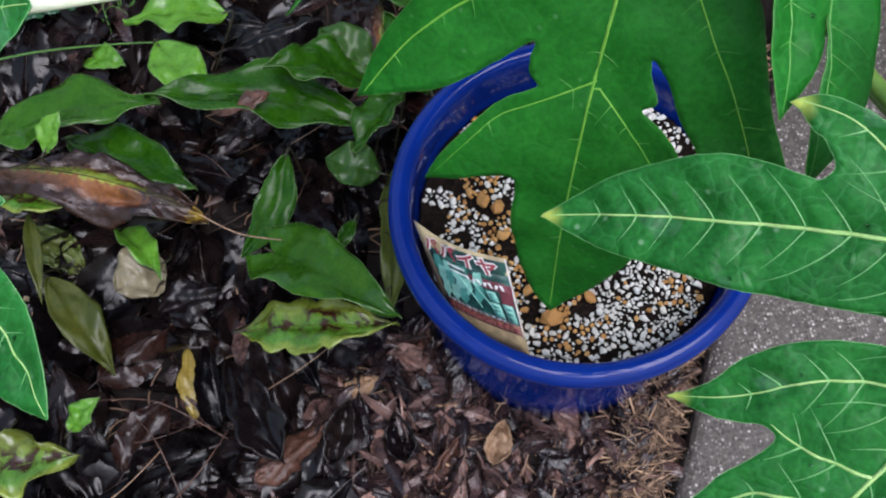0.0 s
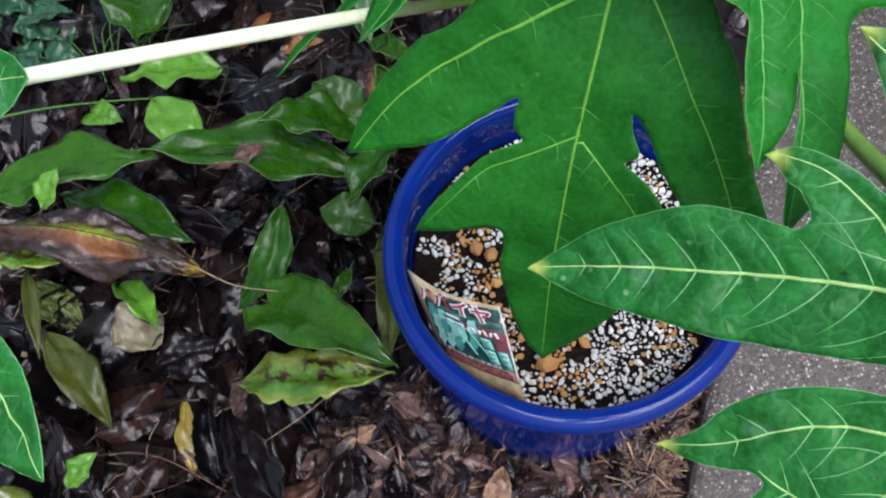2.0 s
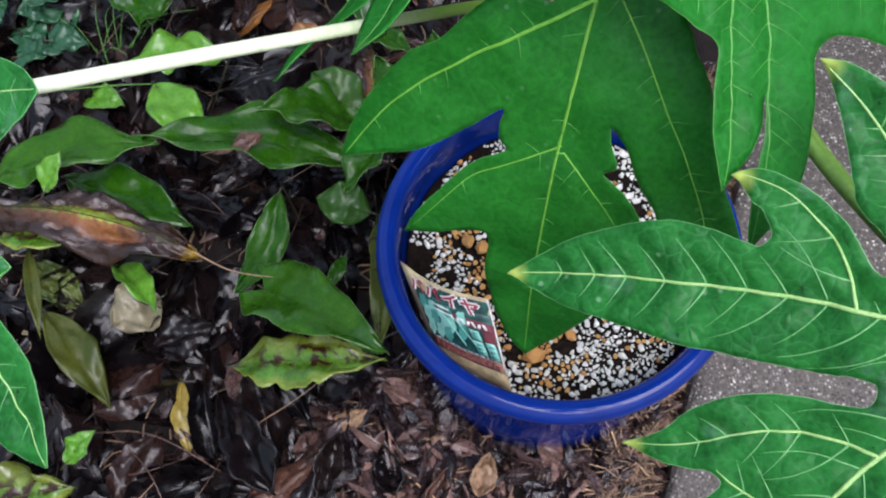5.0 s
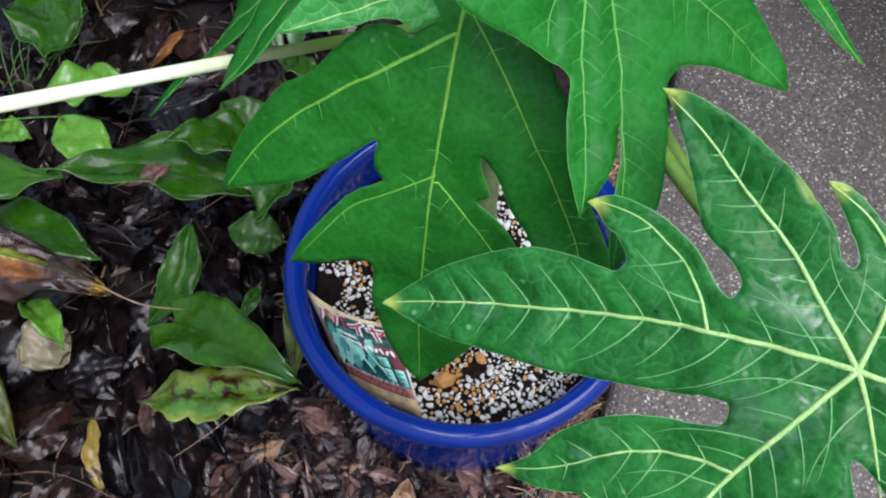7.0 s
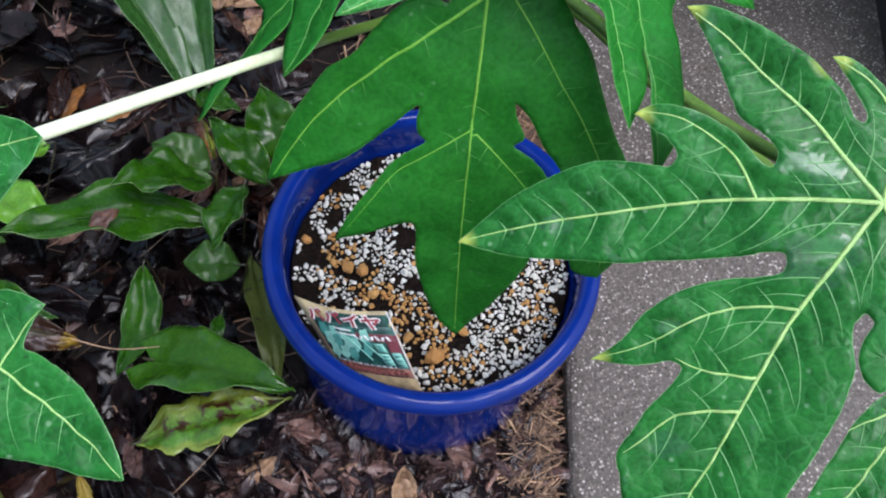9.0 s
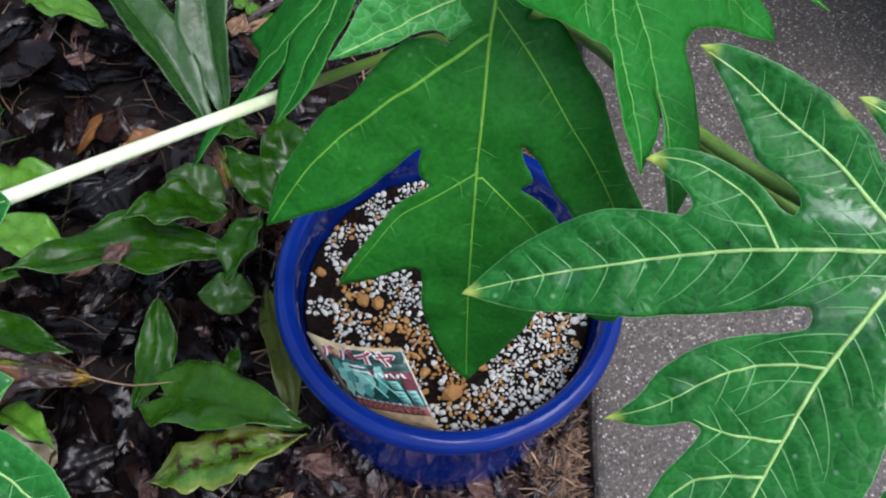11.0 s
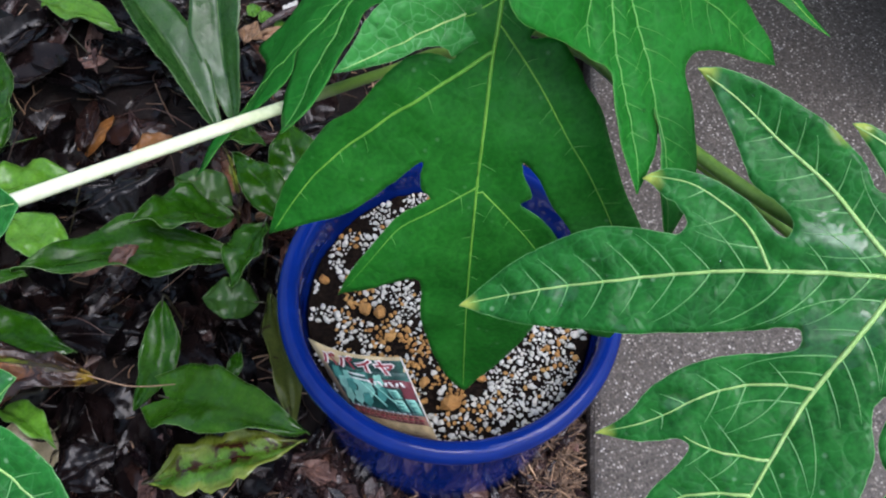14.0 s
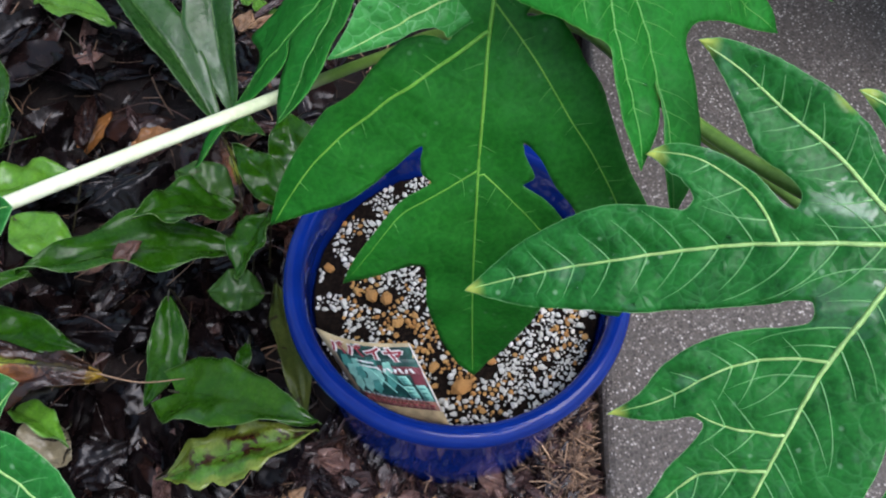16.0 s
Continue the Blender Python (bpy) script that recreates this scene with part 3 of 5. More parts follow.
def build_gravel():
    """White pumice and orange clay grains: the first of each as single grains, the rest joined."""
    rnd = random.Random(11)
    kinds = {"pumice_grain": (pumice, [stone_mesh(s, 9 + s % 5) for s in range(12)]), "clay_grain": (clay_grain, [stone_mesh(50 + s, 14) for s in range(8)])}
    for mat, meshes in kinds.values():
        for m in meshes:
            m.materials.append(mat)
    cells, placed = {}, []

    gap = [0.78]

    def free(x, y, r):
        i, j = int(x // 0.012), int(y // 0.012)
        for a in (-1, 0, 1):
            for b in (-1, 0, 1):
                for px, py, pr in cells.get((i + a, j + b), ()):
                    if math.hypot(px - x, py - y) < gap[0] * (pr + r):
                        return False
        return True

    def add(kind, x, y, r, lift=0.35):
        cells.setdefault((int(x // 0.012), int(y // 0.012)), []).append((x, y, r))
        placed.append((kind, x, y, soil_height(x, y) + r * lift, r))

    for x, y, r in ((-0.028, -0.086, 0.0092), (-0.073, 0.022, 0.0070), (-0.062, 0.014, 0.0066), (-0.044, -0.060, 0.0056), (-0.060, -0.010, 0.0056), (-0.101, 0.062, 0.0052), (0.004, -0.070, 0.0055)):
        add("clay_grain", x, y, r, 0.7)
    for attempt in range(30000):
        gap[0] = 0.92 if attempt < 17000 else 0.72
        a, q = rnd.uniform(0, 2 * math.pi), 0.1265 * math.sqrt(rnd.random())
        x, y = q * math.cos(a), q * math.sin(a)
        bare = 1.1 * math.exp(-(((x + 0.112) / 0.022) ** 2)) + 0.9 * math.exp(-(((x + 0.045) ** 2 + (y + 0.10) ** 2) / 0.020**2)) + 0.5 * math.exp(-(((x + 0.02) ** 2 + (y - 0.02) ** 2) / 0.03**2))
        dense = 0.56 + 1.7 * noise.noise((x * 45, y * 45, 7)) + 1.0 * x - 0.5 * y - 0.45 * bare
        if rnd.random() > dense:
            continue
        streak = math.exp(-(((x + 0.050 + 0.5 * (y + 0.03)) / 0.024) ** 2)) * (1 if -0.10 < y < 0.05 else 0.2)
        orange = rnd.random() < 0.07 + 0.60 * streak + 0.2 * max(0, noise.noise((x * 16 + 3, y * 16, 1)))
        r = rnd.choice((rnd.uniform(0.0014, 0.0026), rnd.uniform(0.0020, 0.0038))) if orange else rnd.uniform(0.0021, 0.0034) * rnd.choice((0.42, 0.65, 0.9, 1.1, 1.3))
        if free(x, y, r):
            add("clay_grain" if orange else "pumice_grain", x, y, r, 0.40 if attempt < 17000 else 0.85)
    top = thing("gravel_topping", (0, 0, SOIL), "loose white pumice and orange clay grains on the soil", "gravel")
    rest = {k: [] for k in kinds}
    count = {k: 0 for k in kinds}
    placed.sort(key=lambda p: math.hypot(p[1] + 0.03, p[2] + 0.06))
    for kind, x, y, z, r in placed:
        mat, meshes = kinds[kind]
        m = Matrix.LocRotScale((x, y, z), Euler([rnd.uniform(0, 6.28) if i == 2 else rnd.uniform(-0.5, 0.5) for i in range(3)]), Vector((1, 1, 1)) * r * 1.08)
        mesh = rnd.choice(meshes)
        if count[kind] < 290:
            ob = new(kind, mesh)
            ob.matrix_basis = Matrix.Translation((0, 0, -SOIL)) @ m
            ob.parent = top
        else:
            rest[kind].append((mesh, m))
        count[kind] += 1
    for kind, many in rest.items():
        if many:
            mesh = joined(kind, many)
            ob = new(kind, mesh)
            mesh.materials.append(kinds[kind][0])
            ob.parent = top
            ob.location = (0, 0, -SOIL)
            tagged(ob, kind="stuff")


def build_tag():
    """A printed card tag stuck into the soil against the wall of the pot."""
    a, b, c, d = TAG_CORNERS
    normal = (b - a).cross(d - a).normalized()
    if normal.z < 0:
        normal = -normal

    def on(u, v, lift=0.0):
        p = (a * (1 - u) + b * u) * (1 - v) + (d * (1 - u) + c * u) * v
        return p + normal * (lift + 0.009 * math.sin(math.pi * u) * (1 - 0.7 * v))

    def sheet(u0, u1, v0, v1, lift, thick, skew=0.0, n=8):
        bm = bmesh.new()
        layers = []
        for t in (lift, lift - thick):
            layers.append([[bm.verts.new(on(u0 + (u1 - u0) * i / n + skew * (j / n - 0.5), v0 + (v1 - v0) * j / n, t)) for i in range(n + 1)] for j in range(n + 1)])
        for g, flip in zip(layers, (False, True)):
            for j in range(n):
                for i in range(n):
                    q = (g[j][i], g[j][i + 1], g[j + 1][i + 1], g[j + 1][i])
                    bm.faces.new(q[::-1] if flip else q)
        loop = [(0, i) for i in range(n)] + [(j, n) for j in range(n)] + [(n, n - i) for i in range(n)] + [(n - j, 0) for j in range(n)]
        for k in range(len(loop)):
            p, q = loop[k], loop[(k + 1) % len(loop)]
            bm.faces.new((layers[0][p[0]][p[1]], layers[1][p[0]][p[1]], layers[1][q[0]][q[1]], layers[0][q[0]][q[1]]))
        bmesh.ops.recalc_face_normals(bm, faces=bm.faces)
        return bm

    def patch(cu, cv, ru, rv, lift, turn=0.0, n=14, lobes=0):
        """A flat printed blob: an oval, scalloped where it has lobes."""
        bm = bmesh.new()
        ring = []
        for k in range(n):
            a = 2 * math.pi * k / n
            q = 1 + 0.16 * math.cos(lobes * a) if lobes else 1.0
            du, dv = ru * q * math.cos(a), rv * q * math.sin(a)
            ring.append(bm.verts.new(on(cu + du * math.cos(turn) - dv * math.sin(turn), cv + du * math.sin(turn) + dv * math.cos(turn), lift)))
        bm.faces.new(ring)
        return bm

    tag = thing("plant_tag", tuple(d), "printed plant tag with a leaf picture stuck in the pot", "plant tag")
    part("card", sheet(0, 1, 0, 1.25, 0.0, 0.0008), card_tan, tag, "tan card with a pale cut edge")
    part("picture", sheet(0.09, 0.985, 0.21, 0.86, 0.0005, 0.0003), card_teal, tag, "dark teal printed leaf picture")
    part("picture_top", sheet(0.36, 0.985, 0.045, 0.22, 0.0005, 0.0003, -0.06), card_teal, tag)
    part("caption_band", sheet(0.06, 0.985, 0.85, 0.985, 0.0006, 0.0003), card_brown, tag, "dull brown-red printed band")
    part("side_band", sheet(0.85, 0.985, 0.34, 0.62, 0.0007, 0.0003, -0.02), card_maroon, tag, "dark maroon side band")
    part("title_band", sheet(0.52, 0.95, 0.33, 0.45, 0.0008, 0.0003, 0.03), card_maroon, tag, "dark maroon title patch")
    part("cut_edge", sheet(0.988, 1.0, 0.0, 1.0, 0.0006, 0.0003), card_white, tag, "thin white cut edge")
    rnd = random.Random(5)
    for k in range(13):
        u, v = 0.17 + 0.115 * (k % 5) + rnd.uniform(-0.02, 0.02), 0.36 + 0.17 * (k // 5) + rnd.uniform(-0.03, 0.03)
        part("pictured_leaf", patch(u, v, 0.052, 0.125, 0.0009 + 0.00006 * k, 0.35, 16, 5), card_mint if k % 3 else card_sea, tag, "pale green printed leaf")
    for u0, v0, u1, v1 in ((0.44, 0.40, 0.60, 0.74), (0.58, 0.40, 0.74, 0.70)):
        steps = [(u0 + (u1 - u0) * t / 6, v0 + (v1 - v0) * t / 6) for t in range(7)]
        part("pictured_stalk", tube(bmesh.new(), [on(u, v, 0.0016) for u, v in steps], [0.0005] * 7, 4), card_mint, tag)
    for k in range(3):
        part("title_stripe", sheet(0.34, 0.53, 0.285 + 0.036 * k, 0.303 + 0.036 * k, 0.0017, 0.0003, 0.01, 3), card_white if k % 2 == 0 else card_ink, tag)
    for name, mat, fat, rise in (("title_outline", card_white, 0.10, 0.0019), ("title", card_red, 0.026, 0.0024)):
        text = bpy.data.curves.new(name, "FONT")
        text.body, text.offset, text.extrude, text.align_x = "\u30d1\u30d1\u30a4\u30e4", fat, 0.0, "CENTER"
        text.resolution_u = 4
        word = bpy.data.objects.new(name, text)
        scene.collection.objects.link(word)
        letters = bpy.data.meshes.new_from_object(word)
        bpy.data.objects.remove(word)
        xs, ys = [v.co.x for v in letters.vertices], [v.co.y for v in letters.vertices]
        x0, x1, y0, y1 = min(xs), max(xs), min(ys), max(ys)
        grow = 0.014 if fat > 0.05 else 0.0
        for v in letters.vertices:
            u, w = (v.co.x - x0) / (x1 - x0), (v.co.y - y0) / (y1 - y0)
            v.co = on(0.09 - grow + (0.80 + 2 * grow) * u + 0.02 * w, 0.255 - (0.20 + 2 * grow) * w + grow - 0.035 * math.sin(math.pi * u), rise)
        part(name, letters, mat, tag, "white-edged maroon printed word" if fat < 0.05 else "", smooth=False)
    for k in range(7):
        u = 0.53 + 0.058 * k
        part("title_bar", sheet(u, u + 0.030, 0.355 + 0.012 * (k % 2), 0.425, 0.0013, 0.0003, 0.02 * (-1) ** k, 2), card_white, tag)
    for u0, v0, u1, v1 in ((0.715, 0.47, 0.815, 0.60), (0.72, 0.62, 0.83, 0.80), (0.865, 0.60, 0.965, 0.83)):
        part("name_patch", sheet(u0, u1, v0, v1, 0.0014, 0.0003, 0.02, 2), card_mint, tag, "pale printed patch")
        for k in range(3):
            at = v0 + (v1 - v0) * (0.16 + 0.28 * k)
            part("text_bar", sheet(u0 + 0.02, u1 - 0.02, at, at + 0.025, 0.0017, 0.0002, 0.0, 1), card_sea, tag)
    for row in range(4):
        u = 0.12
        while u < 0.90:
            w = rnd.uniform(0.025, 0.07)
            part("text_bar", sheet(u, min(u + w, 0.96), 0.818 + 0.042 * row, 0.842 + 0.042 * row, 0.0010, 0.0002, 0.0, 1), (card_pale, card_maroon, card_red, card_maroon)[row], tag)
            u += w + 0.018


build_tag()

# ---- the papaya plant ----
# Each leaf: its hub, the way of its long axis and its normal, how it bends (metres), its edge and main veins (millimetres in its own plane;
# T marks a pointed tip, N a rounded notch).
LEAF_B = dict(
    at=(0.0855, -0.2309, 0.6310), x=(-0.836, 0.386, -0.389), n=(-0.528, -0.377, 0.761),
    bend=(-0.33, -0.43, 0.72, 0.060, 0.059, -0.0030), pools="92,48,11 36,20,13 20,14,13 20,-18,15 138,-8,10 64,-84,8 62,-66,8 76,14,7 70,-46,9",
    edge="T187,1 177,-6 159,-17 142,-24 129,-28 116,-30 102,-28 90,-25 N85,-24 81,-29 85,-37 90,-41 94,-46 T98,-49 93,-51 87,-52 79,-50 70,-46 63,-41 56,-35 51,-28 47,-22 N43,-19 40,-22 40,-27 46,-35 53,-41 56,-49 58,-57 61,-67 65,-79 68,-86 T71,-91 62,-90 54,-86 44,-80 33,-71 24,-63 17,-54 11,-45 9,-37 N5,-33 3,-36 5,-42 8,-49 12,-57 T15,-62 9,-61 2,-55 -5,-46 -12,-36 -18,-23 N-19,-14 -28,-21 -44,-20 T-57,-10 -46,-1 -31,5 N-22,6 -29,20 T-37,37 -23,50 N-1,30 T-8,59 0,72 8,79 14,73 15,63 11,55 8,50 N11,46 16,51 17,60 17,69 21,79 26,89 36,104 45,115 53,127 62,139 T75,153 94,152 108,140 118,128 119,113 120,103 112,93 104,83 93,73 N88,66 92,62 102,63 112,63 T128,60 118,55 110,49 103,41 87,32 69,28 54,28 N43,27 40,23 41,18 49,17 55,18 65,18 80,18 94,17 108,17 127,14 145,12 159,10 173,6",
    veins=["0,1 33,-4 72,-7 114,-6 149,-4 182,0", "0,1 13,-19 25,-38 42,-58 56,-76 68,-88", "0,1 38,45 56,72 78,107 91,128 80,149", "0,1 -6,20 -11,43", "0,1 -14,4 -30,-2 -53,-9", "0,1 -6,-18 -7,-35 1,-50 14,-61", "50,-6 56,-23 65,-34 79,-45 96,-50", "37,43 56,41 78,44 101,54 122,59", "59,72 80,67 90,61", "69,86 91,87 107,97 117,103"])
LEAF_A = dict(
    at=(-0.0247, -0.0667, 0.6588), x=(-0.118, -0.319, -0.940), n=(-0.336, -0.878, 0.340), folds={2: 0.25},
    bend=(-0.95, -0.51, -0.26, 0.298, 0.131, -0.0162),
    edge="T267,1 247,-13 219,-23 195,-28 N169,-30 172,-45 178,-59 T186,-74 166,-67 150,-58 133,-47 123,-38 N115,-27 110,-31 103,-32 N94,-32 107,-45 119,-57 130,-73 138,-90 T148,-110 129,-105 111,-98 94,-88 80,-78 69,-64 57,-55 48,-47 42,-39 40,-29 N41,-19 32,-21 20,-27 10,-19 N-2,-5 -7,4 1,19 14,26 N29,14 29,27 39,36 49,42 59,50 75,57 100,68 127,83 152,92 180,90 T202,78 196,62 164,56 136,48 124,44 111,34 97,26 N88,17 96,18 106,23 N112,18 118,28 130,38 148,44 T168,45 192,36 207,30 229,21 248,11",
    veins=["7,1 38,-2 69,-3 105,-4 147,-4 198,-3 261,0", "37,-3 58,-29 80,-56 109,-85 145,-107", "25,1 49,20 75,37 98,53 128,68 160,75 198,78", "105,-3 120,-22 139,-45 183,-72", "108,-1 127,18 152,38", "13,1 22,-14 22,-22"])
LEAF_D = dict(
    at=(-0.0157, -0.0530, 0.6397), x=(-0.977, -0.137, -0.162), n=(0.021, -0.821, 0.570),
    bend=(0.00, 0.00, 0.00, 0.000, 0.000, 0.0000),
    edge="T88,0 77,3 62,6 51,6 42,8 37,12 N36,16 25,15 12,16 1,8 -1,-2 10,-13 29,-19 48,-21 64,-16 74,-9 83,-3",
    veins=["0,0 18,2 38,1 60,1 85,0"])
LEAF_C = dict(
    at=(0.0309, -0.0673, 0.6645), x=(0.076, -0.782, -0.619), n=(0.380, -0.551, 0.743),
    bend=(0.00, 0.00, 0.00, 0.000, 0.000, 0.0000),
    edge="T99,-35 78,-38 62,-36 N47,-30 38,-39 29,-50 24,-59 20,-65 15,-71 6,-74 -6,-71 -16,-58 -23,-33 -23,-2 -11,27 9,41 25,52 38,63 57,75 T72,79 65,61 57,44 52,29 N52,20 58,14 75,10 99,2 114,-9 T126,-23 112,-23 92,-18 76,-12 N67,-10 78,-16 88,-24",
    veins=["-2,-7 17,-6 45,-6 72,-10 99,-16 123,-22", "-2,-7 15,-16 36,-22 57,-25 81,-30 97,-34", "-2,-7 17,20 41,48 70,77", "-2,-7 6,-22 20,-32 34,-37", "-2,-7 -2,-40 5,-64"])
LEAF_E = dict(
    at=(-0.2795, -0.1421, 0.6262), x=(0.472, -0.872, -0.131), n=(-0.373, -0.332, 0.866),
    bend=(0.00, 0.00, 0.00, 0.000, 0.000, 0.0080),
    edge="T108,0 102,5 92,9 78,12 66,12 55,10 N49,8 46,16 T45,25 34,21 23,12 14,9 N12,15 10,24 8,37 7,50 7,60 T5,68 -5,67 -13,63 -24,54 -31,37 -34,12 -32,-11 -21,-30 -3,-43 22,-49 43,-43 62,-30 73,-23 85,-15 101,-6",
    veins=["0,0 39,-4 67,-2 89,0 107,0", "0,0 -13,25 -10,49 3,67", "47,-4 45,12 45,22", "0,0 17,-33"])
LEAF_F = dict(
    at=(-0.0662, -0.0030, 0.6193), x=(-0.665, -0.721, -0.194), n=(-0.608, 0.372, 0.702),
    bend=(0.00, 0.00, 0.00, 0.000, 0.000, 0.0000),
    edge="T117,-64 97,-65 83,-57 68,-47 55,-46 N40,-70 33,-60 26,-51 12,-48 -7,-41 -17,-12 9,33 25,35 28,25 33,20 43,21 53,20 67,21 79,16 91,10 T96,0 84,-8 71,-12 58,-15 N49,-23 62,-15 74,-23 88,-42 100,-52 112,-55",
    veins=["0,0 33,-15 53,-31 75,-51 115,-62", "0,0 36,3 64,2 94,0"])
LEAF_G = dict(
    at=(0.1469, -0.2936, 0.5465), x=(-0.849, -0.285, -0.445), n=(-0.331, -0.369, 0.868),
    bend=(0.00, 0.00, 0.00, 0.000, 0.000, 0.0000),
    edge="T118,3 95,-6 71,-12 53,-16 40,-15 17,-12 -6,-6 -15,14 -1,37 33,51 72,54 103,42 115,24",
    veins=["0,0 58,4 88,10 115,4", "30,2 47,-7 66,-14"])
LEAF_H = dict(
    at=(0.1528, -0.0146, 0.6126), x=(-0.111, -0.956, -0.270), n=(-0.260, -0.234, 0.937),
    bend=(0.00, 0.00, 0.00, 0.000, 0.000, 0.0000),
    edge="T76,7 65,2 51,-4 37,-10 19,-11 0,-18 -11,-36 0,-45 20,-34 37,-23 50,-15 63,-5",
    veins=["-4,-34 23,-20 46,-10 74,5"])


def inside(poly, x, y):
    """Which of the points lie inside the closed polygon."""
    res = np.zeros(len(x), bool)
    px, py = poly[:, 0], poly[:, 1]
    for i in range(len(poly)):
        x0, y0, x1, y1 = px[i - 1], py[i - 1], px[i], py[i]
        if y0 != y1:
            res ^= ((y0 > y) != (y1 > y)) & (x < (x1 - x0) * (y - y0) / (y1 - y0) + x0)
    return res


def distance_to(lines, x, y):
    """The least distance of each point to any of the polylines."""
    best = np.full(len(x), 9.0)
    for line in lines:
        for (x0, y0), (x1, y1) in zip(line, line[1:]):
            dx, dy = x1 - x0, y1 - y0
            t = np.clip(((x - x0) * dx + (y - y0) * dy) / max(dx * dx + dy * dy, 1e-12), 0, 1)
            best = np.minimum(best, np.hypot(x - x0 - t * dx, y - y0 - t * dy))
    return best


def bead():
    bm = bmesh.new()
    bmesh.ops.create_icosphere(bm, subdivisions=2, radius=1.0)
    mesh = bpy.data.meshes.new("drop")
    bm.to_mesh(mesh)
    bm.free()
    return mesh


drop_mesh = bead()


def side_of(line, x, y):
    """The distance of each point to a polyline, and whether it lies on its left."""
    best, left = np.full(len(x), 9.0), np.zeros(len(x), bool)
    for (x0, y0), (x1, y1) in zip(line, line[1:]):
        dx, dy = x1 - x0, y1 - y0
        t = np.clip(((x - x0) * dx + (y - y0) * dy) / max(dx * dx + dy * dy, 1e-12), 0, 1)
        d = np.hypot(x - x0 - t * dx, y - y0 - t * dy)
        near = d < best
        best = np.where(near, d, best)
        left = np.where(near, dx * (y - y0) - dy * (x - x0) > 0, left)
    return best, left


def papaya_leaf(plant, spec, blade_mat, label, seed, petiole, petiole_mat, vein_size=1.0, vein_mat=None, side_mat=None, tips=True, quilt=1.0):
    from mathutils import geometry
    rnd = random.Random(seed)
    words = spec["edge"].split()
    pts = pairs(" ".join(w.lstrip("TN") for w in words))
    sharp = {i for i, w in enumerate(words) if w[0] == "T"}
    edge = smooth_line([(*p, 0) for p in pts], 5, sharp, True)
    poly = np.array([(p.x, p.y) for p in edge])
    poly += np.array([[0.0004 * noise.noise((p[0] * 300, p[1] * 300, seed)), 0.0004 * noise.noise((p[0] * 300, p[1] * 300, seed + 9))] for p in poly])
    veins = [[(p.x, p.y) for p in smooth_line([(*p, 0) for p in pairs(v)], 10)] for v in spec["veins"]]
    for i, line in enumerate(veins):
        ends = [(math.dist(line[0], q), q) for other in veins[:i] for q in other if other[0] != line[0]]
        if line[0] != veins[0][0] and ends and 1e-5 < min(ends)[0] < 0.02:
            line.insert(0, min(ends)[1])
    n, ux = Vector(spec["n"]).normalized(), Vector(spec["x"]).normalized()
    uy = n.cross(ux)
    at = Vector(spec["at"])
    k = spec["bend"]

    # side veins: from both sides of each main vein, arching towards its tip, up to near the edge
    sides = []
    for line in veins:
        run, total = 0.0, sum(math.dist(a, b) for a, b in zip(line, line[1:]))
        gap, nextat = 0.0105, 0.012
        for a, b in zip(line, line[1:]):
            step = math.dist(a, b)
            while nextat < run + step and nextat < total - 0.006:
                f = (nextat - run) / step
                x, y = a[0] + (b[0] - a[0]) * f, a[1] + (b[1] - a[1]) * f
                ang = math.atan2(b[1] - a[1], b[0] - a[0])
                for sgn in (1, -1):
                    turn = ang + sgn * radians(rnd.uniform(56, 70) + 15 * max(0.0, 1 - 2 * quilt))
                    px, py, path = x, y, [(x, y)]
                    far = rnd.uniform(0.022, 0.062) * (0.16 + 0.84 * quilt) * (1 - 0.45 * nextat / total)
                    for _ in range(int(far / 0.003)):
                        turn -= sgn * radians(rnd.uniform(1.2, 5.0))
                        px, py = px + 0.003 * math.cos(turn), py + 0.003 * math.sin(turn)
                        others = [v for v in veins if v is not line]
                        if not inside(poly, np.array([px]), np.array([py]))[0] or (others and distance_to(others, np.array([px]), np.array([py]))[0] < 0.004):
                            break
                        path.append((px, py))
                    if len(path) > 3:
                        sides.append(path[:-1])
                nextat += gap * rnd.uniform(0.8, 1.6)
            run += step

    def height(x, y):
        h = k[0] * x * x + k[1] * x * y + k[2] * y * y + k[3] * x + k[4] * y + k[5]
        dm = distance_to(veins, x, y)
        h = h + (0.0014 + 0.0013 * quilt) * (1 - np.exp(-((dm / 0.007) ** 2)))
        for i, slope in spec.get("folds", {}).items():
            d, outer = side_of(veins[i], x, y)
            h = h - np.where(outer, slope * d, 0.0)
        if sides:
            ds = distance_to(sides, x, y)
            h = h + 0.0021 * quilt * (1 - np.exp(-((ds / 0.0052) ** 2))) * np.exp(-dm / 0.05)
        wob = np.array([0.0045 * noise.noise((a * 16, b * 16, seed)) + 0.0016 * noise.noise((a * 55, b * 55, seed + 3)) for a, b in zip(x, y)])
        return h + wob

    def lift(path, above=0.0):
        arr = np.array(path)
        return [at + ux * float(a) + uy * float(b) + n * (float(h) + above) for (a, b), h in zip(arr, height(arr[:, 0], arr[:, 1]))]

    s = 0.0027
    lo, hi = poly.min(0), poly.max(0)
    gx, gy = np.meshgrid(np.arange(lo[0], hi[0], s), np.arange(lo[1], hi[1], s * 0.87))
    gx = gx + (np.arange(gx.shape[0]) % 2)[:, None] * s / 2
    gx, gy = gx.ravel(), gy.ravel()
    ok = inside(poly, gx, gy)
    gx, gy = gx[ok], gy[ok]
    near = distance_to([[*map(tuple, poly), tuple(poly[0])]], gx, gy) > 0.0015
    flat = np.concatenate([poly, np.stack([gx[near], gy[near]], 1)])
